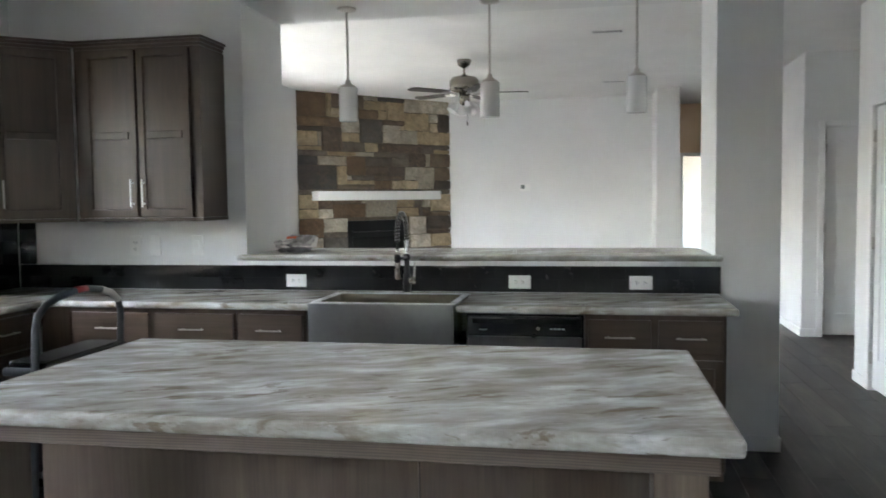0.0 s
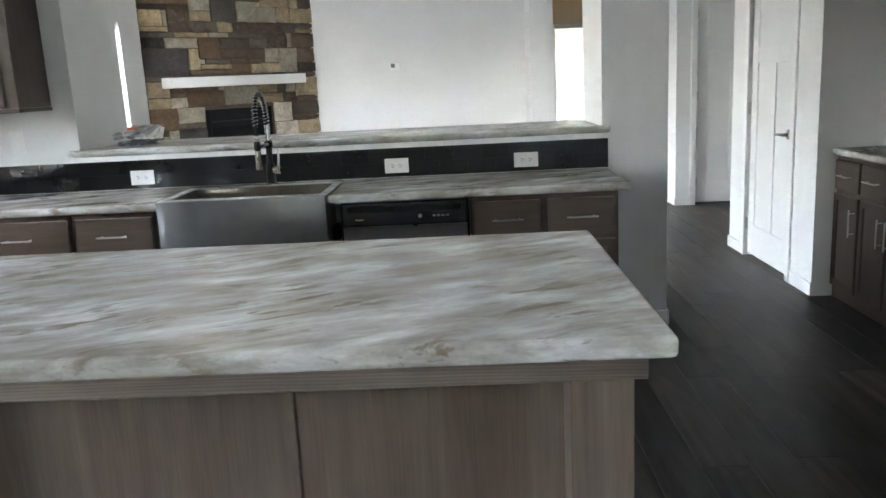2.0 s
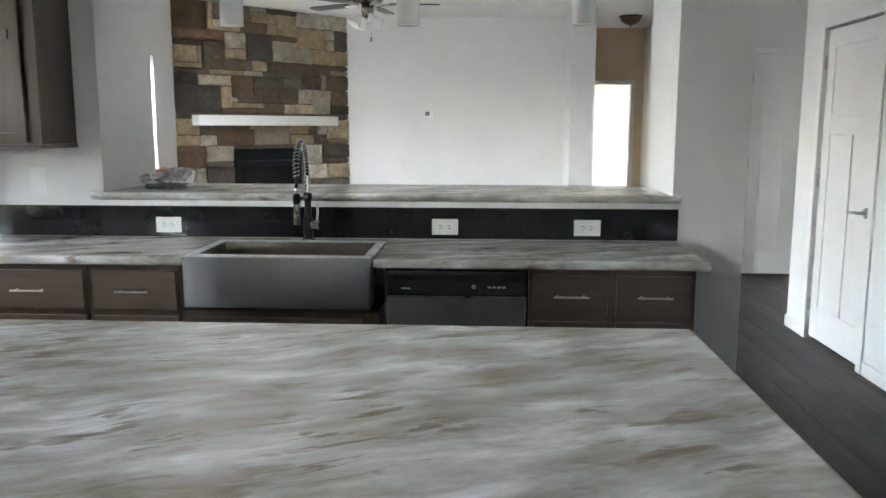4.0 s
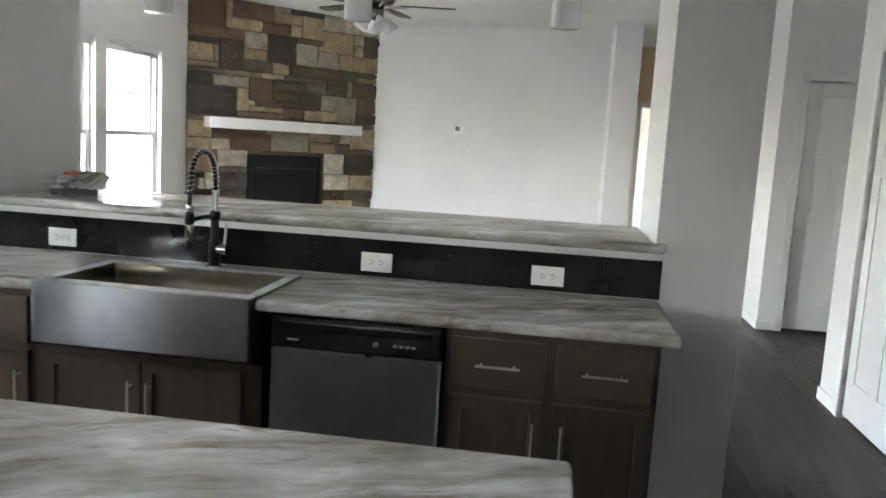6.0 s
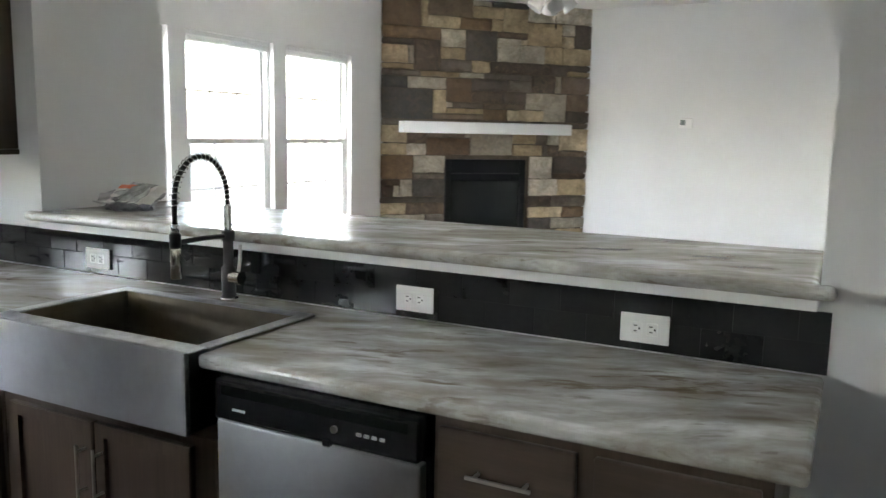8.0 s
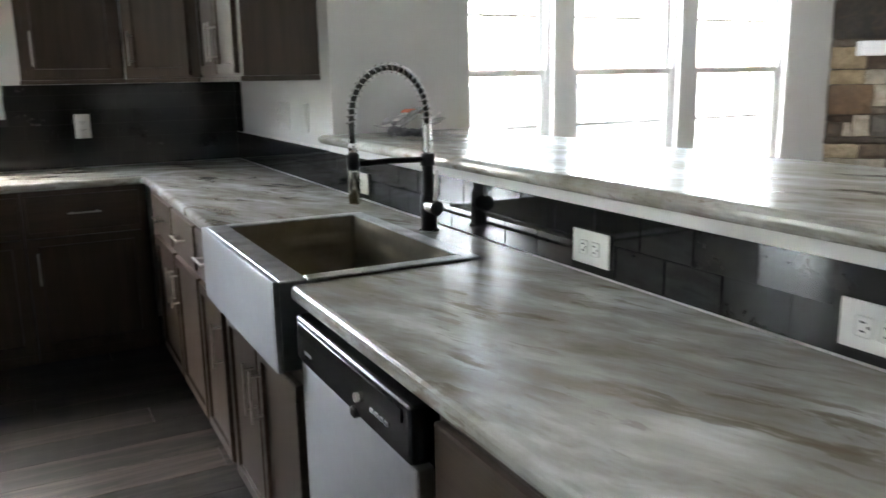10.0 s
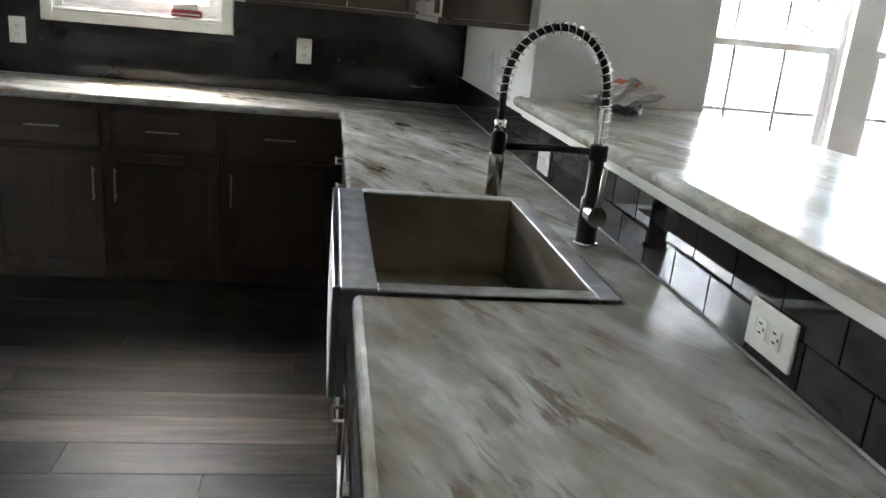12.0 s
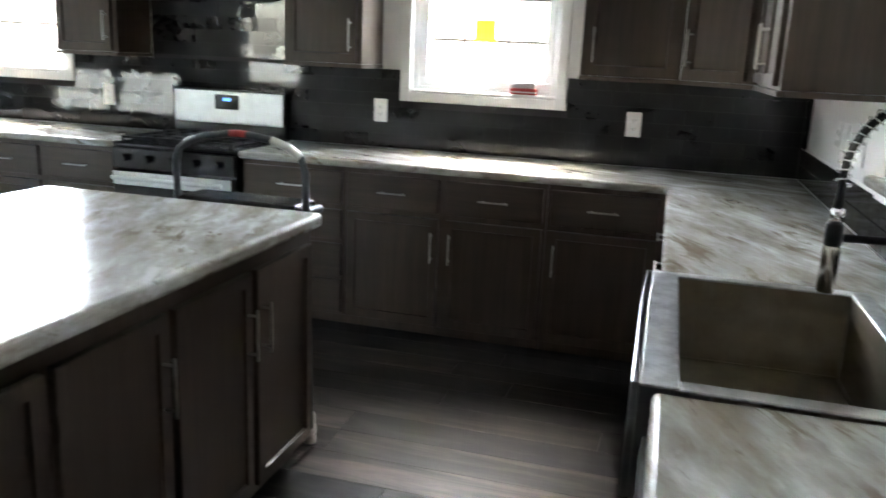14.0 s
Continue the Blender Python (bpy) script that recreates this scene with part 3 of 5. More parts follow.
def base_cabinet(m, w, fronts, label, group="kitchen base cabinets", depth=0.60, top=0.872, toe=True):
    """Local x along the front, front face at y=0 with the room on -y. fronts: (kind, x0, z0, x1, z1, side)."""
    ob = tagged(new("base_cabinet"), label, "cabinet", group)
    ob.matrix_world = m
    k = 0.065 if toe else 0.0
    bm = boxes((0.001, 0.0, k, w - 0.001, depth, top, 0.002))
    if toe:
        box(bm, 0.001, 0.055, 0.0, w - 0.001, depth, k)
    part("body", bm, CAB, ob)
    for kind, x0, z0, x1, z1, side in fronts:
        if kind == "drawer":
            d = part("drawer_front", boxes((x0, -0.02, z0, x1, -0.0005, z1, 0.006, 2)), CABH, ob)
            pull(d, (x0 + x1) / 2, (z0 + z1) / 2, -0.02)
        else:
            d = part("door", shaker(BM(), x0, z0, x1, z1, -0.0005), CAB, ob)
            if side:
                hx = x0 + 0.03 if side == "l" else x1 - 0.03
                pull(d, hx, z1 - 0.145 if z1 < 0.7 else z1 - 0.15, -0.02, 0.16, True)
    return ob


def columns(widths, sides, z=(0.08, 0.645, 0.672, 0.848), gap=0.018):
    """A drawer above a door for each column."""
    out, x = [], 0.0
    for w, s in zip(widths, sides):
        out.append(("drawer", x + gap, z[2], x + w - gap, z[3], ""))
        out.append(("door", x + gap, z[0], x + w - gap, z[1], s))
        x += w
    return out


FRONT = -0.615      # front face of the sink run
def at_sink(x):
    return Matrix.Translation((x, FRONT, 0))


def at_west(y, x=WX + 0.62):
    return Matrix.Translation((x, y, 0)) @ pose(0, 0, 0, 0, 0, 90)


base_cabinet(at_sink(-3.98), 0.20, [], "dark-stained corner cabinet filler under the counter", depth=0.61)
base_cabinet(at_sink(-3.78), 1.05, columns([0.53, 0.52], ["r", "l"]), "grey-brown stained base cabinet with two drawers above doors", depth=0.61)
base_cabinet(at_sink(-2.73), 0.415, columns([0.415], ["r"]), "narrow grey-brown stained base cabinet beside the sink", depth=0.61)
base_cabinet(at_sink(-2.315), 0.875, [("door", 0.05, 0.08, 0.42, 0.645, "r"), ("door", 0.43, 0.08, 0.80, 0.645, "l")], "grey-brown stained sink cabinet with two doors", depth=0.61, top=0.672)
base_cabinet(at_sink(-0.79), 0.708, columns([0.353, 0.353], ["r", "l"]), "dark grey-brown stained base cabinet with two drawers above doors", depth=0.61)

# dishwasher
dw = thing("dishwasher", -1.414, FRONT, 0, "stainless dishwasher with black control panel under the counter", "dishwasher")
part("body", boxes((0, 0.0, 0.1, 0.62, 0.58, 0.868), (0.02, 0.05, 0, 0.6, 0.58, 0.1)), BLACK, dw)
part("door", boxes((0.012, -0.035, 0.13, 0.608, -0.001, 0.752, 0.006, 2)), DOORSTEEL, dw)
cp = part("control_panel", boxes((0.012, -0.045, 0.758, 0.608, -0.001, 0.862, 0.01, 3)), BLACK, dw)
part("handle_recess", boxes((0.04, -0.0475, 0.825, 0.58, -0.044, 0.85, 0.001)), DARKGLASS, cp)
part("latch", boxes((0.35, -0.05, 0.752, 0.372, -0.03, 0.772, 0.003)), BLACK, dw)
bm = rod(BM(), (0.385, -0.043, 0.80), (0.385, -0.052, 0.80), 0.009, 12)
part("knob", bm, NICKEL, cp)
for i in range(4):
    part("button", boxes((0.445 + i * 0.021, -0.0475, 0.795, 0.459 + i * 0.021, -0.044, 0.803, 0.001)), LEDS, cp)
part("badge", boxes((0.075, -0.0465, 0.788, 0.115, -0.044, 0.794)), LEDS, cp)

# west run: from the corner towards the range, then beyond it
def on_west(y_far, w, fronts, label):
    return base_cabinet(at_west(y_far), w, fronts, label)


LOW = (0.08, 0.645, 0.672, 0.848)
STK = [("drawer", 0.02, z0, 0.585, z1, "") for z0, z1 in ((0.672, 0.848), (0.482, 0.645), (0.285, 0.462), (0.08, 0.265))]
on_west(-2.860, 0.605, STK, "grey-brown stained cabinet with a stack of four drawers")
on_west(-2.255, 1.055, columns([0.5275, 0.5275], ["r", "l"], LOW), "grey-brown stained base cabinet with two drawers above two doors")
on_west(-1.20, 0.57, columns([0.545], ["l"], LOW), "grey-brown stained base cabinet with a drawer above one door")
on_west(-4.68, 1.035, columns([0.5175, 0.5175], ["r", "l"], LOW), "grey-brown stained base cabinet beyond the range")
on_west(-5.48, 0.80, columns([0.40, 0.40], ["r", "l"], LOW), "grey-brown stained base cabinet near the window")

# worktops
TOP = (0.874, 0.914)
sink_l, sink_r, sink_back = -2.285, -1.468, -0.15
top_bm = slab([(WX + 0.004, -0.003), (WX + 0.004, -2.868), (WX + 0.66, -2.868), (WX + 0.66, -0.65), (sink_l, -0.65), (sink_l, sink_back), (sink_r, sink_back), (sink_r, -0.65), (-0.026, -0.65), (-0.026, -0.003)], *TOP, 0.014)
# the run along the west wall is a board of its own, its veins along its length
bmesh.ops.bisect_plane(top_bm, geom=top_bm.verts[:] + top_bm.edges[:] + top_bm.faces[:], plane_co=(WX + 0.66, 0, 0), plane_no=(1, 0, 0))
for f in top_bm.faces:
    f.material_index = 1 if f.calc_center_median().x < WX + 0.66 else 0
worktop = solid("kitchen_worktop", top_bm, LAM, "grey and tan marbled laminate worktop with rounded edge", "worktop", kind="thing")
worktop.data.materials.append(LAMW)
solid("range_side_worktop", slab([(WX + 0.004, -3.642), (WX + 0.004, -5.5), (WX + 0.66, -5.5), (WX + 0.66, -3.642)], *TOP, 0.012), LAMW, "grey marbled laminate worktop beside the range", "worktop", kind="thing")
solid("bar_top", slab([(-2.995, -0.05), (-0.014, -0.05), (-0.014, -0.004), (-0.056, -0.004), (-0.056, 0.665), (-2.934, 0.665), (-2.934, -0.004), (-2.995, -0.004)], *BAR, 0.018, 4), LAM, "raised bar top of marbled grey laminate", "bar top", kind="thing")
solid("bar_trim", boxes((-2.934, -0.022, BAR[0] - 0.03, -0.056, 0.13, BAR[0] - 0.001, 0.002)), TRIM, "white painted board under the bar top", "trim")
solid("bar_trim_end", boxes((WX + 0.01, -0.004, 1.0725, -2.94, -0.001, 1.0825)), TRIM, "white caulked edge above the backsplash", "trim")

# farmhouse sink
sk = thing("farmhouse_sink", (sink_l + sink_r) / 2, 0, 0, "stainless apron-front sink set into the counter", "sink")
hw = (sink_r - sink_l) / 2 - 0.004
bm = boxes((-hw, -0.687, 0.70, hw, -0.672, 0.922, 0.004, 2))
# the front bows slightly outward
for k in range(1, 28):
    bmesh.ops.bisect_plane(bm, geom=bm.verts[:] + bm.edges[:] + bm.faces[:], plane_co=(-hw + 2 * hw * k / 28, 0, 0), plane_no=(1, 0, 0))
for z in (0.7045, 0.7055, 0.9165, 0.9175):
    bmesh.ops.bisect_plane(bm, geom=bm.verts[:] + bm.edges[:] + bm.faces[:], plane_co=(0, 0, z), plane_no=(0, 0, 1))
for v in bm.verts:
    if v.co.y < -0.68:
        v.co.y -= 0.0025 * (1 - (v.co.x / hw) ** 2)
bm.normal_update()
for f in bm.faces:
    f.smooth = f.normal.y < -0.97
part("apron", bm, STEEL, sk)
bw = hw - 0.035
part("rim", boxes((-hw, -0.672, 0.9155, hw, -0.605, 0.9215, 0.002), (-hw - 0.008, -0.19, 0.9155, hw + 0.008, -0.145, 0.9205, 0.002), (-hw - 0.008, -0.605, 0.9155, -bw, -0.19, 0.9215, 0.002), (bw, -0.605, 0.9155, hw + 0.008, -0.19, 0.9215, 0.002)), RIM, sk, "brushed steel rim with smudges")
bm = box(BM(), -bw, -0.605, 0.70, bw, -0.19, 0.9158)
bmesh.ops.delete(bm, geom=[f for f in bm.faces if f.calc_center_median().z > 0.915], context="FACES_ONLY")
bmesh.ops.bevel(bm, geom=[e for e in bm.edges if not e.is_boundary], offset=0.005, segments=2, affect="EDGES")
part("basin", bm, BASIN, sk, "deep steel basin, mottled, toned brown for reflections")
for sx in (-hw, hw - 0.006):
    part("side_wall", boxes((sx, -0.672, 0.703, sx + 0.006, -0.55, 0.9155)), STEEL, sk)
part("drain", lathe(BM(), [(0.055, 0), (0.055, 0.004), (0.04, 0.005), (0.038, 0.001), (0.005, 0.001)], 20, (0, -0.38, 0.70)), CHROME, sk, "", True)

# spring faucet
fx, fy = -1.86, -0.095
fa = thing("spring_faucet", fx, fy, 0.915, "black spring pull-down faucet with chrome coil, behind the sink", "faucet")
part("base_ring", lathe(BM(), [(0.031, 0), (0.031, 0.006), (0.026, 0.008)], 20), CHROME, fa, "", True)
part("stem", lathe(BM(), [(0.024, 0.007), (0.024, 0.11), (0.017, 0.115), (0.017, 0.235), (0.015, 0.235)], 18), MATTE, fa, "matte black stem", True)
part("collar", lathe(BM(), [(0.022, 0.2), (0.022, 0.232), (0.019, 0.236)], 16), MATTE, fa, "", True)
part("arm", tube(BM(), [(0, 0.0, 0.218), (0, -0.12, 0.221), (0, -0.235, 0.218)], 0.0085), MATTE, fa, "matte black docking arm", True)
arch = [(0, 0, 0.235), (0, 0, 0.345)] + [(0, -0.1175 + 0.1175 * math.cos(a), 0.345 + 0.14 * math.sin(a)) for a in [math.pi * k / 16 for k in range(1, 17)]] + [(0, -0.235, 0.29), (0, -0.235, 0.235)]
part("hose", tube(BM(), arch, 0.0085, 10), BLACK, fa, "black rubber hose", True)
coil, turns = [], 30
seglen = [0.0]
for p, q in zip(arch, arch[1:]):
    seglen.append(seglen[-1] + (Vector(q) - Vector(p)).length)
for k in range(turns * 10):
    s_at = seglen[-1] * 0.86 * k / (turns * 10 - 1)
    j = max(i for i in range(len(seglen) - 1) if seglen[i] <= s_at + 1e-9)
    u = (s_at - seglen[j]) / (seglen[j + 1] - seglen[j])
    p, q = Vector(arch[j]), Vector(arch[j + 1])
    d = (q - p).normalized()
    side = Vector((1, 0, 0))
    up = d.cross(side)
    a = 2 * math.pi * k / 10
    coil.append(p.lerp(q, u) + 0.0145 * (side * math.cos(a) + up * math.sin(a)))
part("spring", tube(BM(), coil, 0.0017, 5), CHROME, fa, "chrome coil spring", True)
ribs = []
for k in range(14):
    ribs += [(0.0125, 0.237 + k * 0.006), (0.0155, 0.24 + k * 0.006)]
part("spring_base", lathe(BM(), ribs + [(0.012, 0.322)], 14), CHROME, fa, "tight chrome coil at the foot of the arch", True)
part("dock", lathe(BM(), [(0.018, 0.205), (0.018, 0.245), (0.012, 0.25)], 16, (0, -0.235, 0)), MATTE, fa, "", True)
part("ferrule", lathe(BM(), [(0.0135, 0.246), (0.0135, 0.275), (0.011, 0.278)], 16, (0, -0.235, 0)), CHROME, fa, "", True)
part("spray_head", lathe(BM(), [(0.0145, 0.105), (0.0172, 0.108), (0.0168, 0.195), (0.015, 0.205)], 20, (0, -0.235, 0)), HEAD, fa, "brushed nickel spray head", True)
bm = rod(BM(), (0.015, 0, 0.078), (0.056, 0, 0.078), 0.023, 20)
part("valve", bm, HEAD, fa)
part("lever", tube(BM(), [(0.042, 0, 0.095), (0.046, 0.004, 0.13), (0.048, 0.006, 0.19)], 0.006), NICKEL, fa, "", True)

# ---- island ----
IX0, IX1, IY0, IY1 = -2.615, -0.398, -2.905, -1.775
il = thing("kitchen_island", -1.5, -2.3, 0, "grey-brown wood kitchen island with corner posts and knee space", "island")
ox, oy = 1.5, 2.3
# cabinets on the sink side, a knee space under the overhang, corner legs and aprons
bx0, bx1, by0, by1 = -2.595, -0.42, -2.42, -1.815
part("body", boxes((bx0 + ox, by0 + oy, 0.0, bx1 - 0.012 + ox, by1 - 0.06 + oy, 0.08), (bx0 + ox, by0 + oy, 0.08, bx1 - 0.012 + ox, by1 + oy, 0.8655, 0.002)), CAB, il)
part("end_panel", boxes((bx1 - 0.0118 + ox, by0 + oy, 0.0, bx1 + ox, by1 + oy, 0.8655, 0.001)), ISLP, il)
seam = -1.279
for a, b in ((bx0, seam - 0.004), (seam + 0.004, bx1)):
    part("back_panel", boxes((a + ox, by0 - 0.014 + oy, 0.0, b + ox, by0 - 0.0005 + oy, 0.8655, 0.001)), ISLP, il, "wood-grain veneer panel")
fy = -2.845
for a in (-2.545, -0.605):
    part("leg", boxes((a + ox, fy + oy, 0.0, a + 0.131 + ox, fy + 0.131 + oy, 0.8115, 0.003)), ISLC, il, "square light wood corner post")
part("apron", boxes((-2.567 + ox, fy - 0.022 + oy, 0.812, -0.45 + ox, fy + 0.004 + oy, 0.8655, 0.003)), ISLH, il, "plain wood apron under the worktop")
for a in (-2.567, -0.474):
    part("side_apron", boxes((a + ox, fy + 0.0045 + oy, 0.812, a + 0.024 + ox, by0 - 0.0145 + oy, 0.8655, 0.003)), ISLH, il)
dwid = 0.411
for i in range(5):
    x0 = bx0 + 0.008 + i * dwid
    bm = shaker(BM(), -(x0 + dwid - 0.015), 0.105, -(x0 + 0.015), 0.812, 0)
    bmesh.ops.rotate(bm, verts=bm.verts, matrix=Matrix.Rotation(math.pi, 3, "Z"))
    bmesh.ops.translate(bm, verts=bm.verts, vec=(ox, by1 + 0.0005 + oy, 0))
    d = part("door", bm, CAB, il)
    hx = (x0 + dwid - 0.042) if i in (0, 3) else (x0 + 0.042)
    hb = boxes((hx - 0.004 + ox, by1 + 0.047 + oy, 0.55, hx + 0.004 + ox, by1 + 0.055 + oy, 0.71, 0.0015))
    for z in (0.57, 0.69):
        rod(hb, (hx + ox, by1 + 0.019 + oy, z), (hx + ox, by1 + 0.05 + oy, z), 0.0042, 8)
    part("handle", hb, NICKEL, d, "satin nickel bar pull")
solid("island_worktop", slab([(IX0, IY0), (IX1, IY0), (IX1, IY1), (IX0, IY1)], 0.866, 0.914, 0.014), LAM, "large island worktop of marbled grey laminate", "worktop", kind="thing")

# ---- upper cabinets ----
UZ = (1.39, 2.42)


def crown(bm, x0, x1, y, ends):
    for i, (o, z0, z1) in enumerate(((0.008, 0, 0.02), (0.018, 0.02, 0.04), (0.03, 0.04, 0.055))):
        box(bm, x0 - (o if ends[0] else 0), y - o, UZ[1] + z0, x1 + (o if ends[1] else 0), y + 0.3, UZ[1] + z1, 0.002)
    return bm


def upper_cabinet(m, w, doors, label, ends=(False, True), depth=0.325):
    ob = tagged(new("wall_cabinet"), label, "cabinet", "kitchen wall cabinets")
    ob.matrix_world = m
    part("body", boxes((0.001, 0, UZ[0], w - 0.001, depth, UZ[1], 0.002)), CAB, ob)
    part("crown_moulding", crown(BM(), 0.001, w - 0.001, 0, ends), CABH, ob)
    part("light_rail", boxes((-0.004 if ends[0] else 0.002, -0.012, UZ[0] - 0.022, w + 0.004 if ends[1] else w - 0.002, 0.02, UZ[0] - 0.001, 0.003), (w - 0.02, 0.02, UZ[0] - 0.022, w + (0.004 if ends[1] else -0.002), depth, UZ[0] - 0.001, 0.002)), CABH, ob)
    for x0, x1, side in doors:
        d = part("door", shaker(BM(), x0, UZ[0] + 0.012, x1, UZ[1] - 0.015, -0.0005), CAB, ob)
        box_rail = boxes((x0 + 0.055, -0.0195, 1.87, x1 - 0.055, -0.002, 1.915, 0.002))
        part("mid_rail", box_rail, CAB, d)
        hx = x0 + 0.03 if side == "l" else x1 - 0.03
        pull(d, hx, UZ[0] + 0.15, -0.02, 0.17, True)
    return ob


upper_cabinet(Matrix.Translation((-3.90, -0.326, 0)), 0.84, [(0.07, 0.42, "r"), (0.435, 0.775, "l")], "dark-stained wall cabinet with two shaker doors beside the bar")
dg = math.hypot(0.372, 0.316)
upper_cabinet(Matrix.Translation((-4.273, -0.643, 0)) @ pose(0, 0, 0, 0, 0, math.degrees(math.atan2(0.316, 0.372))), dg - 0.006, [(0.05, dg - 0.06, "l")], "dark-stained corner wall cabinet set at an angle", (False, False), 0.26)
upper_cabinet(at_west(-1.13, WX + 0.326), 0.485, [(0.03, 0.455, "l")], "dark-stained wall cabinet beside the window", (True, False))
upper_cabinet(at_west(-2.76, WX + 0.326), 0.46, [(0.035, 0.43, "r")], "stained wall cabinet between range and window", (True, True))
upper_cabinet(at_west(-4.27, WX + 0.326), 0.435, [(0.03, 0.405, "r")], "stained wall cabinet beyond the range", (True, True))

# ---- range ----
RY = -3.635
rg = thing("gas_range", WX + 0.012, RY, 0, "stainless and black gas range with lit clock display", "range", rz=90)
W = 0.76
part("body", boxes((0, -0.64, 0.09, W, -0.02, 0.885, 0.004), (0.03, -0.6, 0, W - 0.03, -0.05, 0.09)), BLACK, rg)
part("oven_door", boxes((0.008, -0.685, 0.22, W - 0.008, -0.641, 0.76, 0.006, 2)), BLACK, rg)
part("storage_drawer", boxes((0.008, -0.675, 0.1, W - 0.008, -0.641, 0.21, 0.006, 2)), STEELW, rg)
part("door_trim", boxes((0.012, -0.69, 0.68, W - 0.012, -0.6855, 0.755, 0.002)), STEELW, rg, "stainless strip on the oven door")
hb = rod(BM(), (0.04, -0.735, 0.725), (W - 0.04, -0.735, 0.725), 0.012, 12)
for x in (0.07, W - 0.07):
    rod(hb, (x, -0.735, 0.725), (x, -0.686, 0.725), 0.009, 10)
part("oven_handle", hb, STEELW, rg)
part("knob_panel", boxes((0.0, -0.675, 0.77, W, -0.641, 0.888, 0.006, 2)), BLACK, rg)
for i in range(5):
    x = 0.09 + i * (W - 0.18) / 4
    part("knob", rod(BM(), (x, -0.674, 0.83), (x, -0.71, 0.83), 0.021, 16, 0.018), BLACK, rg)
part("cooktop", boxes((0.0, -0.66, 0.8885, W, -0.075, 0.912, 0.006, 2)), BLACK, rg)
for x0, x1 in ((0.03, 0.26), (0.265, 0.495), (0.50, 0.73)):
    bm = BM()
    for k in range(3):
        x = x0 + 0.02 + k * (x1 - x0 - 0.04) / 2
        box(bm, x - 0.006, -0.62, 0.93, x + 0.006, -0.11, 0.945, 0.002)
    for y in (-0.62, -0.50, -0.365, -0.23, -0.11):
        box(bm, x0, y - 0.006, 0.9301, x1, y + 0.006, 0.9449, 0.002)
    for x in (x0 + 0.006, x1 - 0.006):
        for y in (-0.615, -0.115):
            box(bm, x - 0.006, y - 0.006, 0.912, x + 0.006, y + 0.006, 0.9302)
    part("burner_grate", bm, IRON, rg)
part("backguard", boxes((0.0, -0.075, 0.60, W, -0.002, 1.203, 0.008, 2)), BLACK, rg, "black back guard")
bgp = part("backguard_panel", boxes((0.015, -0.083, 0.995, W - 0.015, -0.0755, 1.186, 0.004)), STEELW, rg, "stainless panel of the back guard")
part("clock_panel", boxes((W / 2 - 0.085, -0.087, 1.08, W / 2 + 0.075, -0.0832, 1.168, 0.003)), BLACK, bgp)
part("display", boxes((W / 2 - 0.03, -0.0882, 1.13, W / 2 + 0.022, -0.0872, 1.148)), DISPLAY, bgp, "blue lit clock digits")

# ---- east cabinets ----
def at_east(y_near_wall, x=1.43):
    return Matrix.Translation((x, y_near_wall, 0)) @ pose(0, 0, 0, 0, 0, -90)


base_cabinet(at_east(0.447), 0.95, columns([0.317, 0.316, 0.316], ["r", "r", "l"], gap=0.012), "grey-brown stained base cabinet with three drawers above doors", depth=0.585, toe=False)
solid("east_worktop", slab([(1.39, 0.446), (1.39, -0.50), (EAST - 0.003, -0.50), (EAST - 0.003, 0.446)], *TOP, 0.012), LAMW, "marbled grey laminate worktop in the alcove", "worktop", kind="thing")
upper_cabinet(Matrix.Translation((EAST - 0.33, 0.445, 0)) @ pose(0, 0, 0, 0, 0, -90), 0.94, [(0.03, 0.46, "r"), (0.48, 0.91, "l")], "grey-brown stained wall cabinet over the alcove counter", (False, False))
tc = tagged(new("tall_cabinet"), "tall grey-brown stained pantry cabinet beside the alcove", "cabinet")
tc.matrix_world = at_east(-0.507, 1.30)
part("body", boxes((0, 0, 0.1, 0.9, 0.71, 2.42, 0.002), (0, 0.06, 0, 0.9, 0.71, 0.1)), CAB, tc)
for x0, x1, s in ((0.03, 0.44, 1), (0.46, 0.87, 0)):
    for z0, z1 in ((0.125, 1.35), (1.38, 2.4)):
        d = part("door", shaker(BM(), x0, z0, x1, z1, -0.0005), CAB, tc)
        pull(d, x1 - 0.03 if s else x0 + 0.03, 1.2 if z0 < 1 else 1.55, -0.02, 0.16, True)

# ---- fireplace ----
FA, FB = Vector((WX, 5.28, 0)), Vector((-2.88, NORTH, 0))
FL = (FB - FA).length
ang = math.degrees(math.atan2(FB.y - FA.y, FB.x - FA.x))
fp = tagged(new("fireplace"), "corner fireplace faced with brown and tan ashlar stone", "fireplace", "", "structure")
fp.matrix_world = Matrix.Translation(FA) @ pose(0, 0, 0, 0, 0, ang)
fb0, fb1, fbz0, fbz1 = 0.745, 1.735, 0.20, 1.205
part("mortar_bed", boxes((0.0, 0.02, 0, fb0, 0.12, CEILING), (fb1, 0.02, 0, FL, 0.12, CEILING), (fb0, 0.02, fbz1, fb1, 0.12, CEILING), (fb0, 0.02, 0, fb1, 0.12, fbz0)), MORTAR, fp)
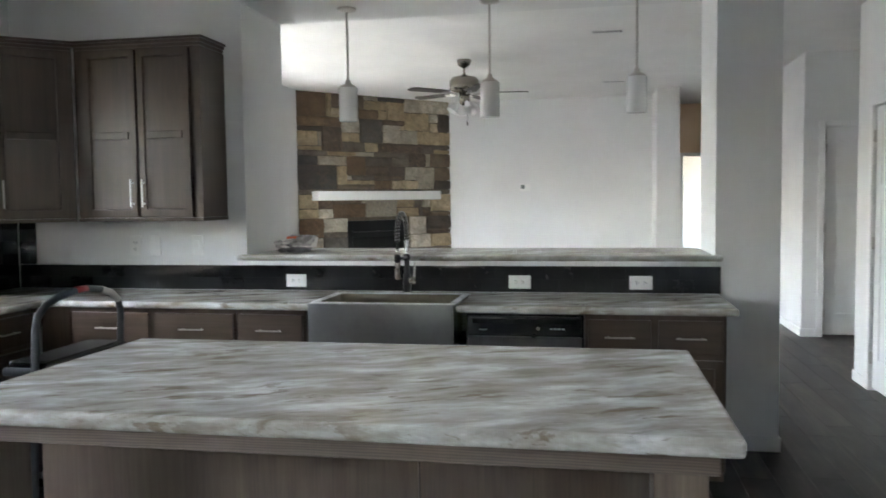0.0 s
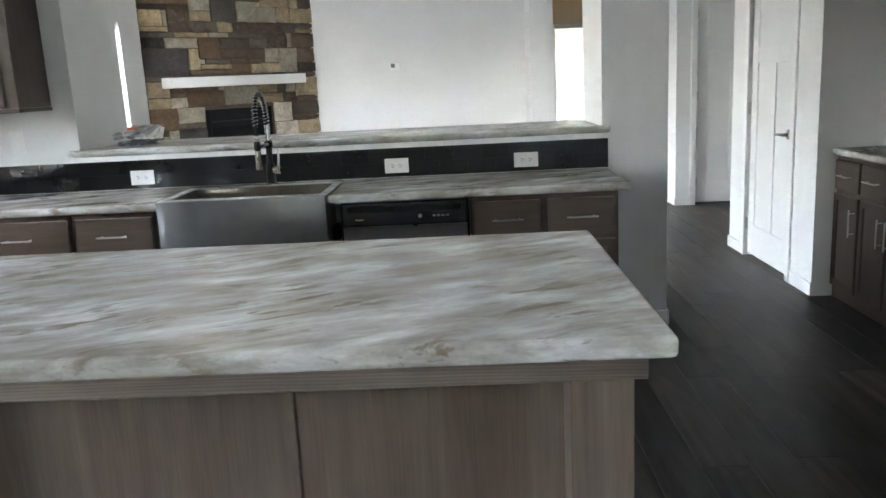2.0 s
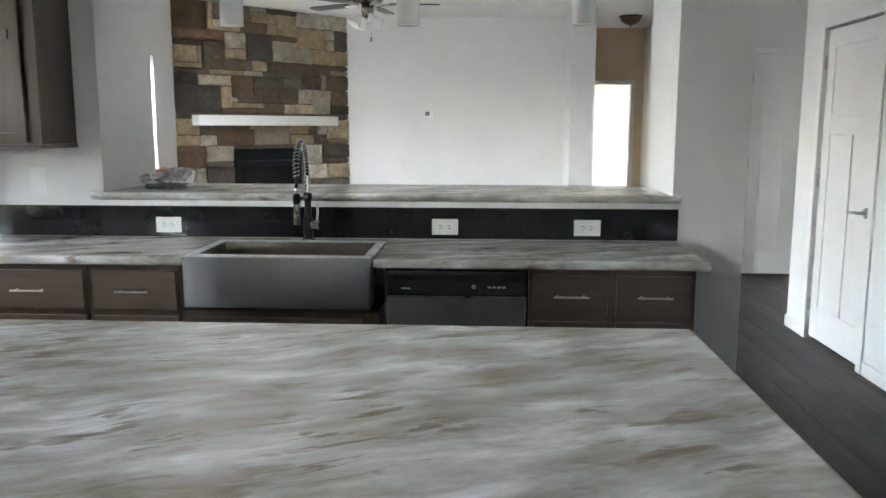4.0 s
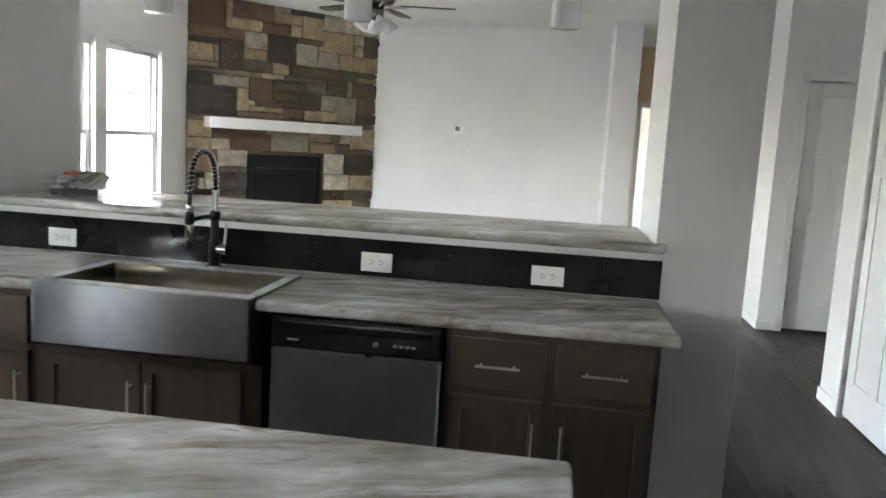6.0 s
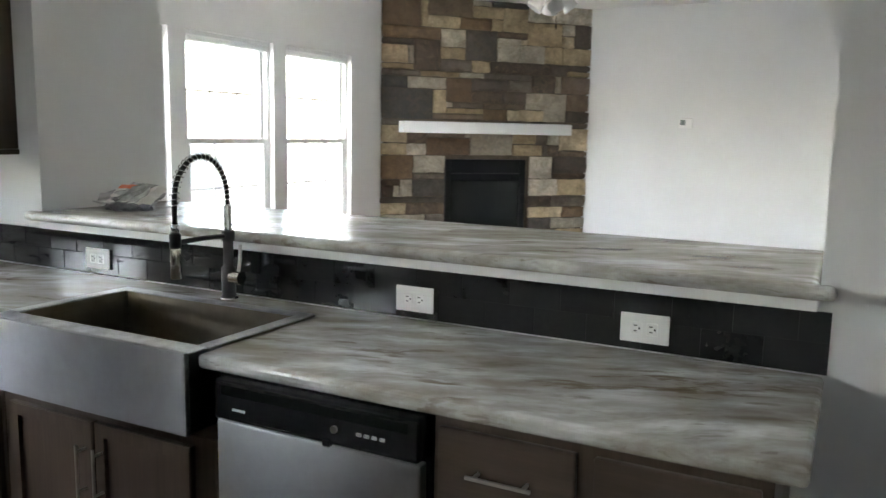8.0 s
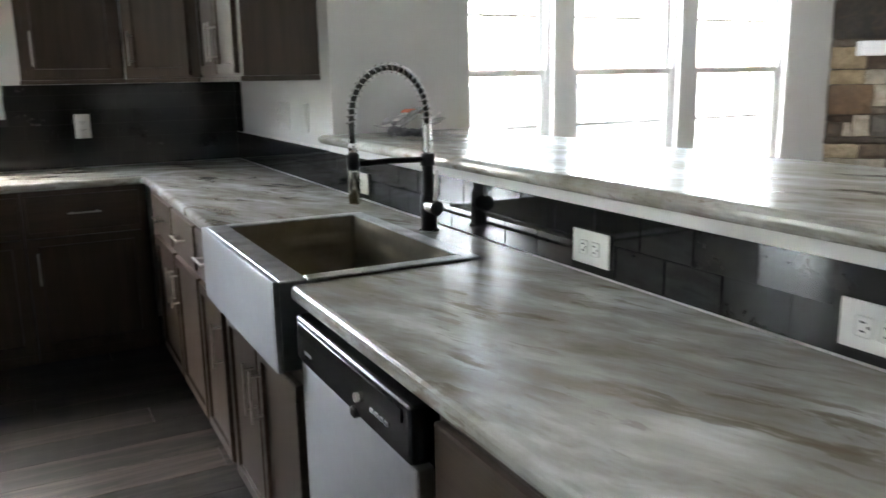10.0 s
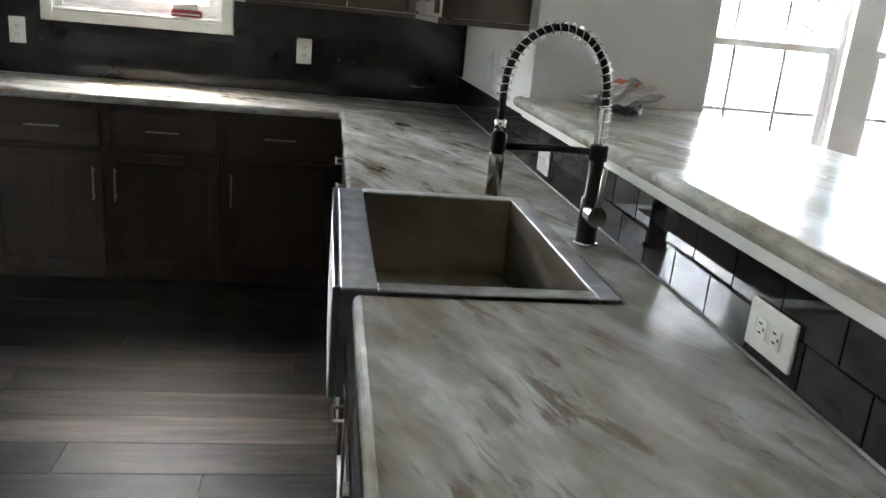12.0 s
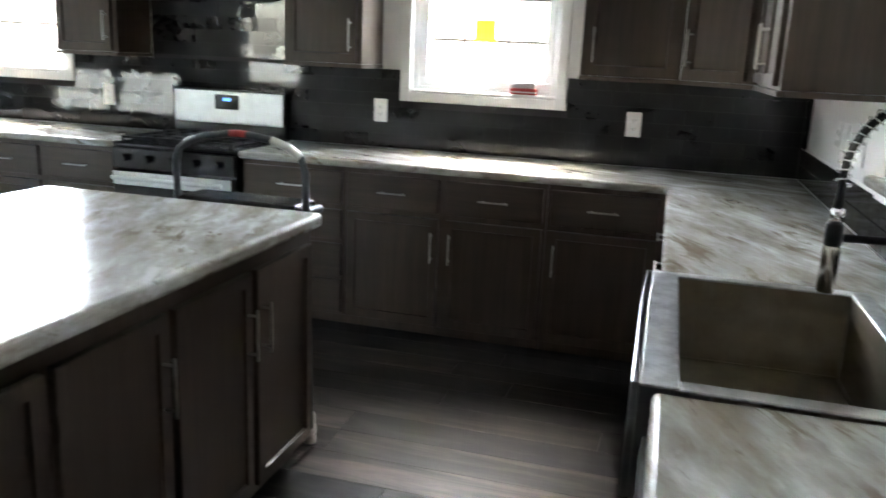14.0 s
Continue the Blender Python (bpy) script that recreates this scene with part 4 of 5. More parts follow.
ins = part("firebox", boxes((fb0 + 0.002, -0.03, fbz0, fb0 + 0.07, 0.06, fbz1 - 0.002, 0.004), (fb1 - 0.07, -0.03, fbz0, fb1 - 0.002, 0.06, fbz1 - 0.002, 0.004), (fb0 + 0.07, -0.03, fbz1 - 0.235, fb1 - 0.07, 0.06, fbz1 - 0.002, 0.004), (fb0 + 0.07, -0.03, fbz0, fb1 - 0.07, 0.06, fbz0 + 0.10, 0.004), (fb0, 0.06, fbz0, fb1, 0.45, fbz0 + 0.02), (fb0, 0.40, fbz0, fb1, 0.45, fbz1), (fb0, 0.06, fbz0, fb0 + 0.02, 0.45, fbz1), (fb1 - 0.02, 0.06, fbz0, fb1, 0.45, fbz1), (fb0, 0.06, fbz1 - 0.03, fb1, 0.45, fbz1 - 0.004)), FIREBLACK, fp, "black metal firebox surround")
part("firebox_glass", boxes((fb0 + 0.07, -0.005, fbz0 + 0.10, fb1 - 0.07, 0.0, fbz1 - 0.235)), DARKGLASS, ins, "dark firebox glass")
part("hood_trim", boxes((fb0 + 0.07, -0.036, fbz1 - 0.165, fb1 - 0.07, -0.0305, fbz1 - 0.150, 0.002)), MATTE, ins, "thin black trim bar over the glass")
mantel = solid("mantel_shelf", boxes((0.20, -0.20, 1.490, 2.225, -0.012, 1.615, 0.012, 3)), TRIM, "white painted mantel shelf on the stone fireplace", "mantel", kind="thing")
mantel.matrix_world = fp.matrix_world
remote = solid("remote_control", boxes((1.74, -0.15, 1.6155, 1.91, -0.105, 1.637, 0.006, 2)), BLACK, "small black remote control lying on the mantel", "remote control", kind="thing")
remote.matrix_world = fp.matrix_world
hs = solid("hearth_slab", boxes((0.35, -0.42, 0.0, FL - 0.35, -0.012, 0.14, 0.01, 2)), HEARTH, "pale stone hearth slab below the firebox", "hearth", kind="thing")
hs.matrix_world = fp.matrix_world

# ---- living room ceiling and wall fixtures ----
FAN = (-2.08, 3.6)
fan = thing("ceiling_fan", *FAN, 0, "brushed nickel ceiling fan with dark blades and glass lights", "ceiling fan")
part("canopy", lathe(BM(), [(0.025, 2.865), (0.062, 2.89), (0.074, 2.925), (0.076, CEILING - 0.001)], 24), FANMETAL, fan, "", True)
part("downrod", rod(BM(), (0, 0, 2.785), (0, 0, 2.87), 0.012, 12), FANMETAL, fan)
part("motor", lathe(BM(), [(0.06, 2.605), (0.135, 2.618), (0.152, 2.64), (0.155, 2.655), (0.155, 2.725), (0.15, 2.735), (0.125, 2.765), (0.05, 2.78), (0.025, 2.795)], 32), FANMETAL, fan, "brushed nickel motor drum", True)
for k in range(5):
    a = 2 * math.pi * k / 5 + 0.12
    bm = BM()
    vs = [bm.verts.new((x, y, 2.60)) for x, y in ((0.2, -0.05), (0.3, -0.062), (0.62, -0.068), (0.67, -0.04), (0.67, 0.04), (0.62, 0.068), (0.3, 0.062), (0.2, 0.05))]
    f = bm.faces.new(vs)
    r = bmesh.ops.extrude_face_region(bm, geom=[f])["geom"]
    for v in r:
        if isinstance(v, bmesh.types.BMVert):
            v.co.z += 0.008
    bmesh.ops.rotate(bm, verts=bm.verts, cent=(0, 0, 2.6), matrix=Matrix.Rotation(radians(6), 3, "X"))
    bmesh.ops.rotate(bm, verts=bm.verts, matrix=Matrix.Rotation(a, 3, "Z"))
    bl = part("blade", bm, BLADE, fan, "dark wooden blade")
    c, s = math.cos(a), math.sin(a)
    part("blade_bracket", tube(BM(), [(0.1 * c, 0.1 * s, 2.585), (0.17 * c, 0.17 * s, 2.592), (0.26 * c, 0.26 * s, 2.596)], 0.011), NICKEL, bl)
part("light_hub", lathe(BM(), [(0.02, 2.47), (0.05, 2.49), (0.058, 2.53), (0.058, 2.604)], 18), FANMETAL, fan, "", True)
for k in range(4):
    a = 2 * math.pi * k / 4 + 0.5
    c, s = math.cos(a), math.sin(a)
    bm = lathe(BM(), [(0.022, 0.0), (0.03, -0.02), (0.045, -0.06), (0.058, -0.10), (0.064, -0.115), (0.060, -0.114), (0.04, -0.05), (0.02, -0.01)], 16)
    bmesh.ops.rotate(bm, verts=bm.verts, matrix=Matrix.Rotation(radians(-35), 3, "Y"))
    bmesh.ops.rotate(bm, verts=bm.verts, matrix=Matrix.Rotation(a, 3, "Z"))
    bmesh.ops.translate(bm, verts=bm.verts, vec=(0.075 * c, 0.075 * s, 2.50))
    part("glass_shade", bm, FROST, fan, "white tulip glass shade", True)
bm = tube(BM(), [(0.03, 0, 2.47), (0.03, 0, 2.30)], 0.0015, 5)
rod(bm, (0.03, 0, 2.30), (0.03, 0, 2.26), 0.006, 8)
part("pull_chain", bm, BLACK, fan)

for x in (-2.337, -1.394, -0.480):
    p = thing("pendant_light", x, 0.315, 0, "slim pendant with white glass cylinder shade above the bar", "pendant light", "pendants over the bar")
    part("canopy", lathe(BM(), [(0.02, 2.715), (0.06, 2.725), (0.062, 2.739)], 20), NICKEL, p, "", True)
    part("stem", rod(BM(), (0, 0, 2.27), (0, 0, 2.72), 0.007, 10), NICKEL, p)
    part("socket_cap", lathe(BM(), [(0.052, 2.222), (0.052, 2.235), (0.02, 2.25), (0.014, 2.275)], 20), NICKEL, p, "", True)
    part("shade", lathe(BM(), [(0.060, 2.003), (0.062, 2.006), (0.062, 2.222), (0.05, 2.226), (0.05, 2.221), (0.056, 2.21), (0.056, 2.006)], 28), FROST, p, "white opal glass cylinder", True)


def ceiling_vent(x, y, w, d):
    v = thing("ceiling_vent", x, y, CEILING, "white metal ceiling vent with slats", "vent", "ceiling vents")
    part("frame", boxes((-w / 2, -d / 2, -0.008, w / 2, -d / 2 + 0.025, 0), (-w / 2, d / 2 - 0.025, -0.008, w / 2, d / 2, 0), (-w / 2, -d / 2 + 0.025, -0.008, -w / 2 + 0.025, d / 2 - 0.025, 0), (w / 2 - 0.025, -d / 2 + 0.025, -0.008, w / 2, d / 2 - 0.025, 0)), TRIM, v)
    part("backing", boxes((-w / 2 + 0.025, -d / 2 + 0.025, -0.002, w / 2 - 0.025, d / 2 - 0.025, -0.0005)), SLOT, v)
    n = int((w - 0.06) / 0.018)
    for i in range(n):
        x0 = -w / 2 + 0.032 + i * 0.018
        part("slat", boxes((x0, -d / 2 + 0.025, -0.007, x0 + 0.008, d / 2 - 0.025, -0.003)), TRIM, v)


ceiling_vent(-0.62, 2.5, 0.30, 0.16)
ceiling_vent(-0.49, 5.62, 0.30, 0.16)

th = thing("thermostat", -1.745, NORTH, 1.652, "white wall thermostat with grey screen", "thermostat")
part("body", boxes((-0.075, -0.03, -0.055, 0.075, -0.001, 0.055, 0.006, 2)), PLATE, th)
part("screen", boxes((-0.055, -0.0325, -0.02, 0.0, -0.0301, 0.036)), plain("lcd_screen", (0.20, 0.23, 0.22), 0.2, vary=0.05), th)

hl = thing("flush_ceiling_light", 0.95, 7.1, CEILING, "round amber glass ceiling light with bronze base", "ceiling light")
part("base", lathe(BM(), [(0.15, -0.02), (0.155, -0.001)], 24), plain("bronze_metal", (0.20, 0.12, 0.07), 0.35, 0.8), hl, "", True)
part("bowl", lathe(BM(), [(0.01, -0.12), (0.07, -0.105), (0.12, -0.07), (0.14, -0.021)], 24), plain("amber_glass_bowl", (0.42, 0.30, 0.18), 0.25), hl, "amber glass bowl", True)
part("finial", lathe(BM(), [(0.004, -0.145), (0.012, -0.135), (0.01, -0.118)], 12), plain("finial_metal", (0.2, 0.12, 0.07), 0.35, 0.8), hl, "", True)


# ---- outlets and switches ----
def outlet(m, horizontal=False, switch=False):
    """A cover plate with two sockets; local x along the wall, y out of it."""
    ob = tagged(new("outlet" if not switch else "light_switch"), "white double socket plate on the tiled wall" if not switch else "white switch plate on the wall", "outlet" if not switch else "switch")
    ob.matrix_world = m @ (pose(0, 0, 0, 0, 90, 0) if horizontal else Matrix.Identity(4))
    part("plate", boxes((-0.040, 0.0, -0.066, 0.040, 0.006, 0.066, 0.003, 2)), PLATE, ob)
    if switch:
        part("rocker", boxes((-0.016, 0.006, -0.033, 0.016, 0.0095, 0.033, 0.002)), PLATE, ob)
        return ob
    for z in (-0.021, 0.021):
        so = part("socket", boxes((-0.017, 0.0061, z - 0.015, 0.017, 0.0085, z + 0.015, 0.004, 2)), PLATE, ob)
        part("slots", boxes((-0.009, 0.0084, z - 0.002, -0.006, 0.0088, z + 0.008), (0.006, 0.0084, z - 0.002, 0.009, 0.0088, z + 0.007), (-0.0025, 0.0084, z - 0.010, 0.0025, 0.0088, z - 0.0055)), SLOT, so)
    return ob


for x in (-2.601, -1.182, -0.471):
    outlet(Matrix.Translation((x, -0.011, 0.977)) @ pose(0, 0, 0, 0, 0, 180), True)
for y, z in ((-0.855, 1.14), (-2.30, 1.13), (-4.16, 1.12)):
    outlet(Matrix.Translation((WX + 0.011, y, z)) @ pose(0, 0, 0, 0, 0, -90))
outlet(Matrix.Translation((-3.28, 0, 1.20)) @ pose(0, 0, 0, 0, 0, 180), False, True)
outlet(Matrix.Translation((-3.58, 0, 1.20)) @ pose(0, 0, 0, 0, 0, 180), False, True)
outlet(Matrix.Translation((-3.72, 0, 1.20)) @ pose(0, 0, 0, 0, 0, 180))
outlet(Matrix.Translation((1.70, 0.45, 1.17)) @ pose(0, 0, 0, 0, 0, 180), False, True)

# ---- loose things ----
def crumple(bm, amount, size, seed):
    for v in bm.verts:
        n = noise.noise_vector(v.co * size + Vector((seed, seed * 2.3, 0)))
        v.co += n * amount
    return bm


bag = thing("parts_bag", -2.69, 0.24, 1.129, "clear plastic bag of printed leaflets and hardware on the bar", "bag")


def scrap(bm, w, d, lift, tilt, turn, at, wave, seed):
    """A creased sheet: a thin slab, tilted, turned and waved."""
    g = bmesh.ops.create_grid(bm, x_segments=12, y_segments=9, size=0.5)["verts"]
    for v in g:
        v.co = Vector((v.co.x * w, v.co.y * d, 0))
        n = noise.noise(Vector((v.co.x * 18 + seed, v.co.y * 18, seed)))
        v.co.z = abs(n) * wave
    m = Matrix.Translation((at[0], at[1], lift)) @ pose(0, 0, 0, tilt, 0, turn)
    bmesh.ops.transform(bm, matrix=m, verts=g)
    return bm


def settle(bm):
    lo = min(v.co.z for v in bm.verts)
    bmesh.ops.translate(bm, verts=bm.verts, vec=(0, 0, 0.001 - min(0, lo)))
    return bm


bm = BM()
bmesh.ops.create_icosphere(bm, subdivisions=4, radius=1.0)
for v in bm.verts:
    v.co = Vector((v.co.x * 0.11 - 0.02, v.co.y * 0.085, max(-0.02, v.co.z * 0.036) + 0.02))
part("foil_pack", settle(crumple(crumple(bm, 0.014, 24, 7), 0.007, 70, 3)), BAGGREY, bag, "dark foil hardware pack")
for args, m, nm, lb in (((0.23, 0.13, 0.072, 26, 12, (0.02, 0.0), 0.03, 3), PAPER, "leaflet", "white printed leaflet"), ((0.22, 0.12, 0.088, 34, -14, (0.03, -0.01), 0.03, 8), FILM, "bag_film", "clear creased plastic"), ((0.26, 0.15, 0.055, 14, 30, (-0.02, 0.01), 0.035, 12), FILM, "bag_film", "clear creased plastic"), ((0.15, 0.03, 0.108, 26, 12, (0.0, 0.02), 0.01, 5), ORANGE, "printed_band", "orange printed band")):
    ob = part(nm, settle(scrap(BM(), *args)), m, bag, lb)
    sol = ob.modifiers.new("thickness", "SOLIDIFY")
    sol.thickness = 0.0012
sheet = slab([(-2.83, 0.10), (-2.47, 0.15), (-2.50, 0.40), (-2.86, 0.34)], 1.1255, 1.1285, 0.001, 1)
solid("instruction_sheet", sheet, BAGGREY, "dark printed sheet under the plastic bag on the bar", "paper", kind="thing")

bx = thing("card_box", WX - 0.035, -1.47, KWIN[2] + 0.013, "small red and white card box on the window sill", "box")
part("box", boxes((-0.03, -0.075, 0, 0.03, 0.075, 0.034, 0.003)), RED, bx)
part("label_band", boxes((0.0301, -0.07, 0.010, 0.031, 0.07, 0.017)), PAPER, bx, "white band on the red box")
bm = slab([(-0.03, -0.065), (0.03, -0.07), (0.03, 0.06), (-0.03, 0.055)], 0.0, 0.024, 0.004, 1)
bmesh.ops.subdivide_edges(bm, edges=bm.edges[:], cuts=2, use_grid_fill=True)
for v in bm.verts:
    v.co.z = v.co.z * (1.0 + 5.0 * (v.co.y + 0.07)) + 0.0355
part("wrapped_packet", crumple(bm, 0.004, 40, 9), FILM, bx, "grey foil packet with a white face")
solid("window_sticker", boxes((WX - 0.0615, -1.775, 1.545, WX - 0.0605, -1.655, 1.66)), YELLOW, "yellow paper sticker on the window glass", "sticker", kind="thing")

# step ladder at the island's end
ld = thing("step_ladder", -2.70, -2.115, 0, "folding step ladder with grey tube arch and black tray", "step ladder")
hwid = 0.255


def arch_pts(y_top, lean):
    pts = [(lean * 0.0 + 0.0, -hwid, 0.015), (lean * 0.55, -hwid, 0.62), (lean, -hwid, 1.04)]
    for k in range(1, 9):
        a = math.pi * k / 9
        pts.append((lean, -hwid * math.cos(a) if abs(math.cos(a)) < 0.999 else -hwid, 1.04 + 0.115 * math.sin(a) ** 0.8))
    return pts + [(lean, hwid, 1.04), (lean * 0.55, hwid, 0.62), (0.0, hwid, 0.015)]


part("arch_frame", tube(BM(), arch_pts(0, 0.05), 0.0135, 10), TUBE, ld, "grey metal tube arch", True)
part("arch_label", tube(BM(), [(0.05, -0.032, 1.1547), (0.05, 0.0, 1.1555), (0.05, 0.032, 1.1547)], 0.0142, 10), RED, ld, "red label on the arch", True)
sp = arch_pts(0, 0.05)[8:11]
part("silver_label", tube(BM(), sp, 0.0143, 10), NICKEL, ld, "silver label on the arch's shoulder", True)
part("tray", boxes((-0.085, -hwid + 0.02, 0.872, 0.085, hwid - 0.02, 0.925, 0.018, 4)), BLACK, ld, "black plastic tray")
for s in (-1, 1):
    part("rear_leg", tube(BM(), [(0.0, s * (hwid - 0.03), 0.88), (-0.045, s * (hwid - 0.03), 0.4), (-0.07, s * (hwid - 0.03), 0.012)], 0.012, 8), TUBE, ld, "", True)
    part("tray_bracket", rod(BM(), (-0.08, s * (hwid - 0.004), 0.892), (0.032, s * (hwid - 0.004), 0.892), 0.016, 14), TUBE, ld, "rounded grey bracket of the tray")
for z, x in ((0.25, 0.012), (0.48, 0.03), (0.70, 0.04)):
    part("step", boxes((x - 0.05, -hwid + 0.014, z, x + 0.06, hwid - 0.014, z + 0.03, 0.006, 2)), BLACK, ld)

FOOT = plain("pale_plastic_foot", (0.62, 0.61, 0.58), 0.45, vary=0.12, scale=20)
for s_y in (-1, 1):
    for x, y, h0 in ((0.0, hwid, 0.06), (-0.07, hwid - 0.03, 0.085)):
        part("foot", lathe(BM(), [(0.021, 0.0), (0.024, 0.006), (0.022, 0.03), (0.0175, 0.036), (0.019, h0 - 0.012), (0.0155, h0)], 14, (x, s_y * y, 0.0)), FOOT, ld, "pale grey plastic foot", True)

# ---- baseboards ----
def base(name, *rows):
    solid(name, boxes(*rows), TRIM, "white painted baseboard", "baseboard")


h = 0.085
base("baseboard_pier", (-0.05, -0.012, 0, 0.303, -0.001, h, 0.003), (0.304, -0.012, 0, 0.315, 0.66, h, 0.003))
base("baseboard_pantry", (PX - 0.012, 0.438, 0, PX - 0.001, PD[0] - 0.062, h, 0.003), (PX - 0.012, PD[1] + 0.062, 0, PX - 0.001, 2.0, h, 0.003), (PX - 0.012, 2.001, 0, 3.19, 2.012, h, 0.003), (PX, 0.438, 0, 1.43, 0.449, h, 0.003))
base("baseboard_passage", (1.388, FY - 0.012, 0, FD[0] - 0.066, FY - 0.001, h, 0.003), (1.388, FY, 0, 1.399, 8.39, h, 0.003), (FD[1] + 0.066, FY - 0.012, 0, 3.19, FY - 0.001, h, 0.003))
base("baseboard_living", (-2.8, NORTH - 0.012, 0, 0.088, NORTH - 0.001, h, 0.003), (0.088, 6.348, 0, 0.099, NORTH - 0.012, h, 0.003), (0.10, 6.348, 0, 0.40, 6.359, h, 0.003), (WX + 0.001, 0.67, 0, WX + 0.012, 5.25, h, 0.003))
hc = 0.06
solid("hall_door_casing", boxes((HD[0] - hc, 8.384, 0, HD[0], 8.399, HD[3] + hc, 0.003), (HD[1], 8.384, 0, HD[1] + hc, 8.399, HD[3] + hc, 0.003), (HD[0], 8.384, HD[3], HD[1], 8.398, HD[3] + hc, 0.003)), TRIM, "white casing round the hall doorway", "trim")

# ---- outdoors ----
solid("ground", boxes((-300, -300, -0.75, 300, 300, -0.55)), GRASS, "dry grass yard reaching far away", "ground")
fn = thing("fence", -13.0, 3.0, -0.55, "weathered board fence across the yard", "fence")
for k in range(60):
    y = -9 + k * 0.3
    part("board", boxes((-0.01, y, 0.02, 0.012, y + 0.285, 1.75 + 0.02 * math.sin(k * 7.3))), FENCE, fn)
for z in (0.4, 1.4):
    part("rail", boxes((-0.06, -9, z, -0.011, 9, z + 0.09)), FENCE, fn)


def tree(x, y, h, seed):
    rnd = random.Random(seed)
    t = thing("tree", x, y, -0.56, "bare-limbed tree with thin pale foliage behind the fence", "tree", "yard trees")
    bm = tube(BM(), [(0, 0, 0), (0.05, 0.03, h * 0.25), (-0.04, 0.05, h * 0.5), (0.05, 0, h * 0.8)], 0.10, 8)
    tips = []
    for k in range(11):
        a, z = rnd.uniform(0, 6.3), h * rnd.uniform(0.3, 0.75)
        ln = rnd.uniform(0.7, 1.6)
        tip = (ln * math.cos(a), ln * math.sin(a), z + ln * 0.8)
        tube(bm, [(0, 0, z), (tip[0] * 0.5, tip[1] * 0.5, z + ln * 0.3), tip], 0.03, 5)
        tips.append(tip)
    part("trunk", bm, BARK, t, "", True)
    vs, fs = [], []
    for tip in tips:
        for k in range(90):
            c = Vector(tip) + Vector((rnd.gauss(0, 0.4), rnd.gauss(0, 0.4), rnd.gauss(0, 0.35)))
            u = Vector((rnd.gauss(0, 1), rnd.gauss(0, 1), rnd.gauss(0, 1))).normalized() * 0.05
            w = u.orthogonal().normalized() * 0.03
            i = len(vs)
            vs += [c - u, c + w, c + u, c - w]
            fs.append((i, i + 1, i + 2, i + 3))
    me = bpy.data.meshes.new("crown")
    me.from_pydata(vs, [], fs)
    me.materials.append(LEAF)
    cr = new("crown", me)
    cr.parent = t


for k, (x, y, h) in enumerate(((-17, 0.5, 5.5), (-19, 6.0, 6.5), (-16.5, 9.5, 5.0), (-18, -7.0, 6.0))):
    tree(x, y, h, k)

# ---- pieces: tiles, stones, planks ----
def beveled_mesh(name, w, d, t, bev, material, seg=1):
    """A piece centred on its face, w by d across and t thick, its top edges worn; lies in xy with its face up."""
    bm = box(BM(), -w / 2, -d / 2, -t, w / 2, d / 2, 0)
    es = [e for e in bm.edges if all(abs(v.co.z) < 1e-6 for v in e.verts)]
    bmesh.ops.bevel(bm, geom=es, offset=bev, segments=seg, affect="EDGES")
    return finish(name, bm, material)


rng = random.Random(5)
TW, THT, JT = 0.1535, 0.0775, 0.0015
tile_meshes = {}


def tile_field(parent, m, u0, u1, v0, v1, holes=(), row0=0, tilt=0.16):
    """Running-bond tiles over the plane of m (u along, v up), leaving out the holes."""
    rows = int(round((v1 - v0) / (THT + JT) + 0.49))
    for r in range(rows):
        za, zb = v0 + r * (THT + JT), min(v1, v0 + r * (THT + JT) + THT)
        if zb - za < 0.012:
            continue
        u = u0 - (0 if (r + row0) % 2 else (TW + JT) / 2)
        while u < u1:
            a, b = max(u, u0), min(u + TW, u1)
            u += TW + JT
            spans = [(a, b)]
            for h0, h1, g0, g1 in holes:
                if zb > g0 and za < g1:
                    out = []
                    for p, q in spans:
                        if q <= h0 or p >= h1:
                            out.append((p, q))
                        else:
                            if p < h0:
                                out.append((p, h0))
                            if q > h1:
                                out.append((h1, q))
                    spans = out
            for p, q in spans:
                if q - p < 0.012:
                    continue
                key = (round(q - p, 3), round(zb - za, 3))
                if key not in tile_meshes:
                    tile_meshes[key] = beveled_mesh("tile", key[0], key[1], 0.006, 0.0016, TILE, 2)
                ob = new("tile", tile_meshes[key])
                ob.parent = parent
                ob.matrix_basis = m @ pose((p + q) / 2, (za + zb) / 2, 0.008, rng.gauss(0, tilt), rng.gauss(0, tilt), 0)


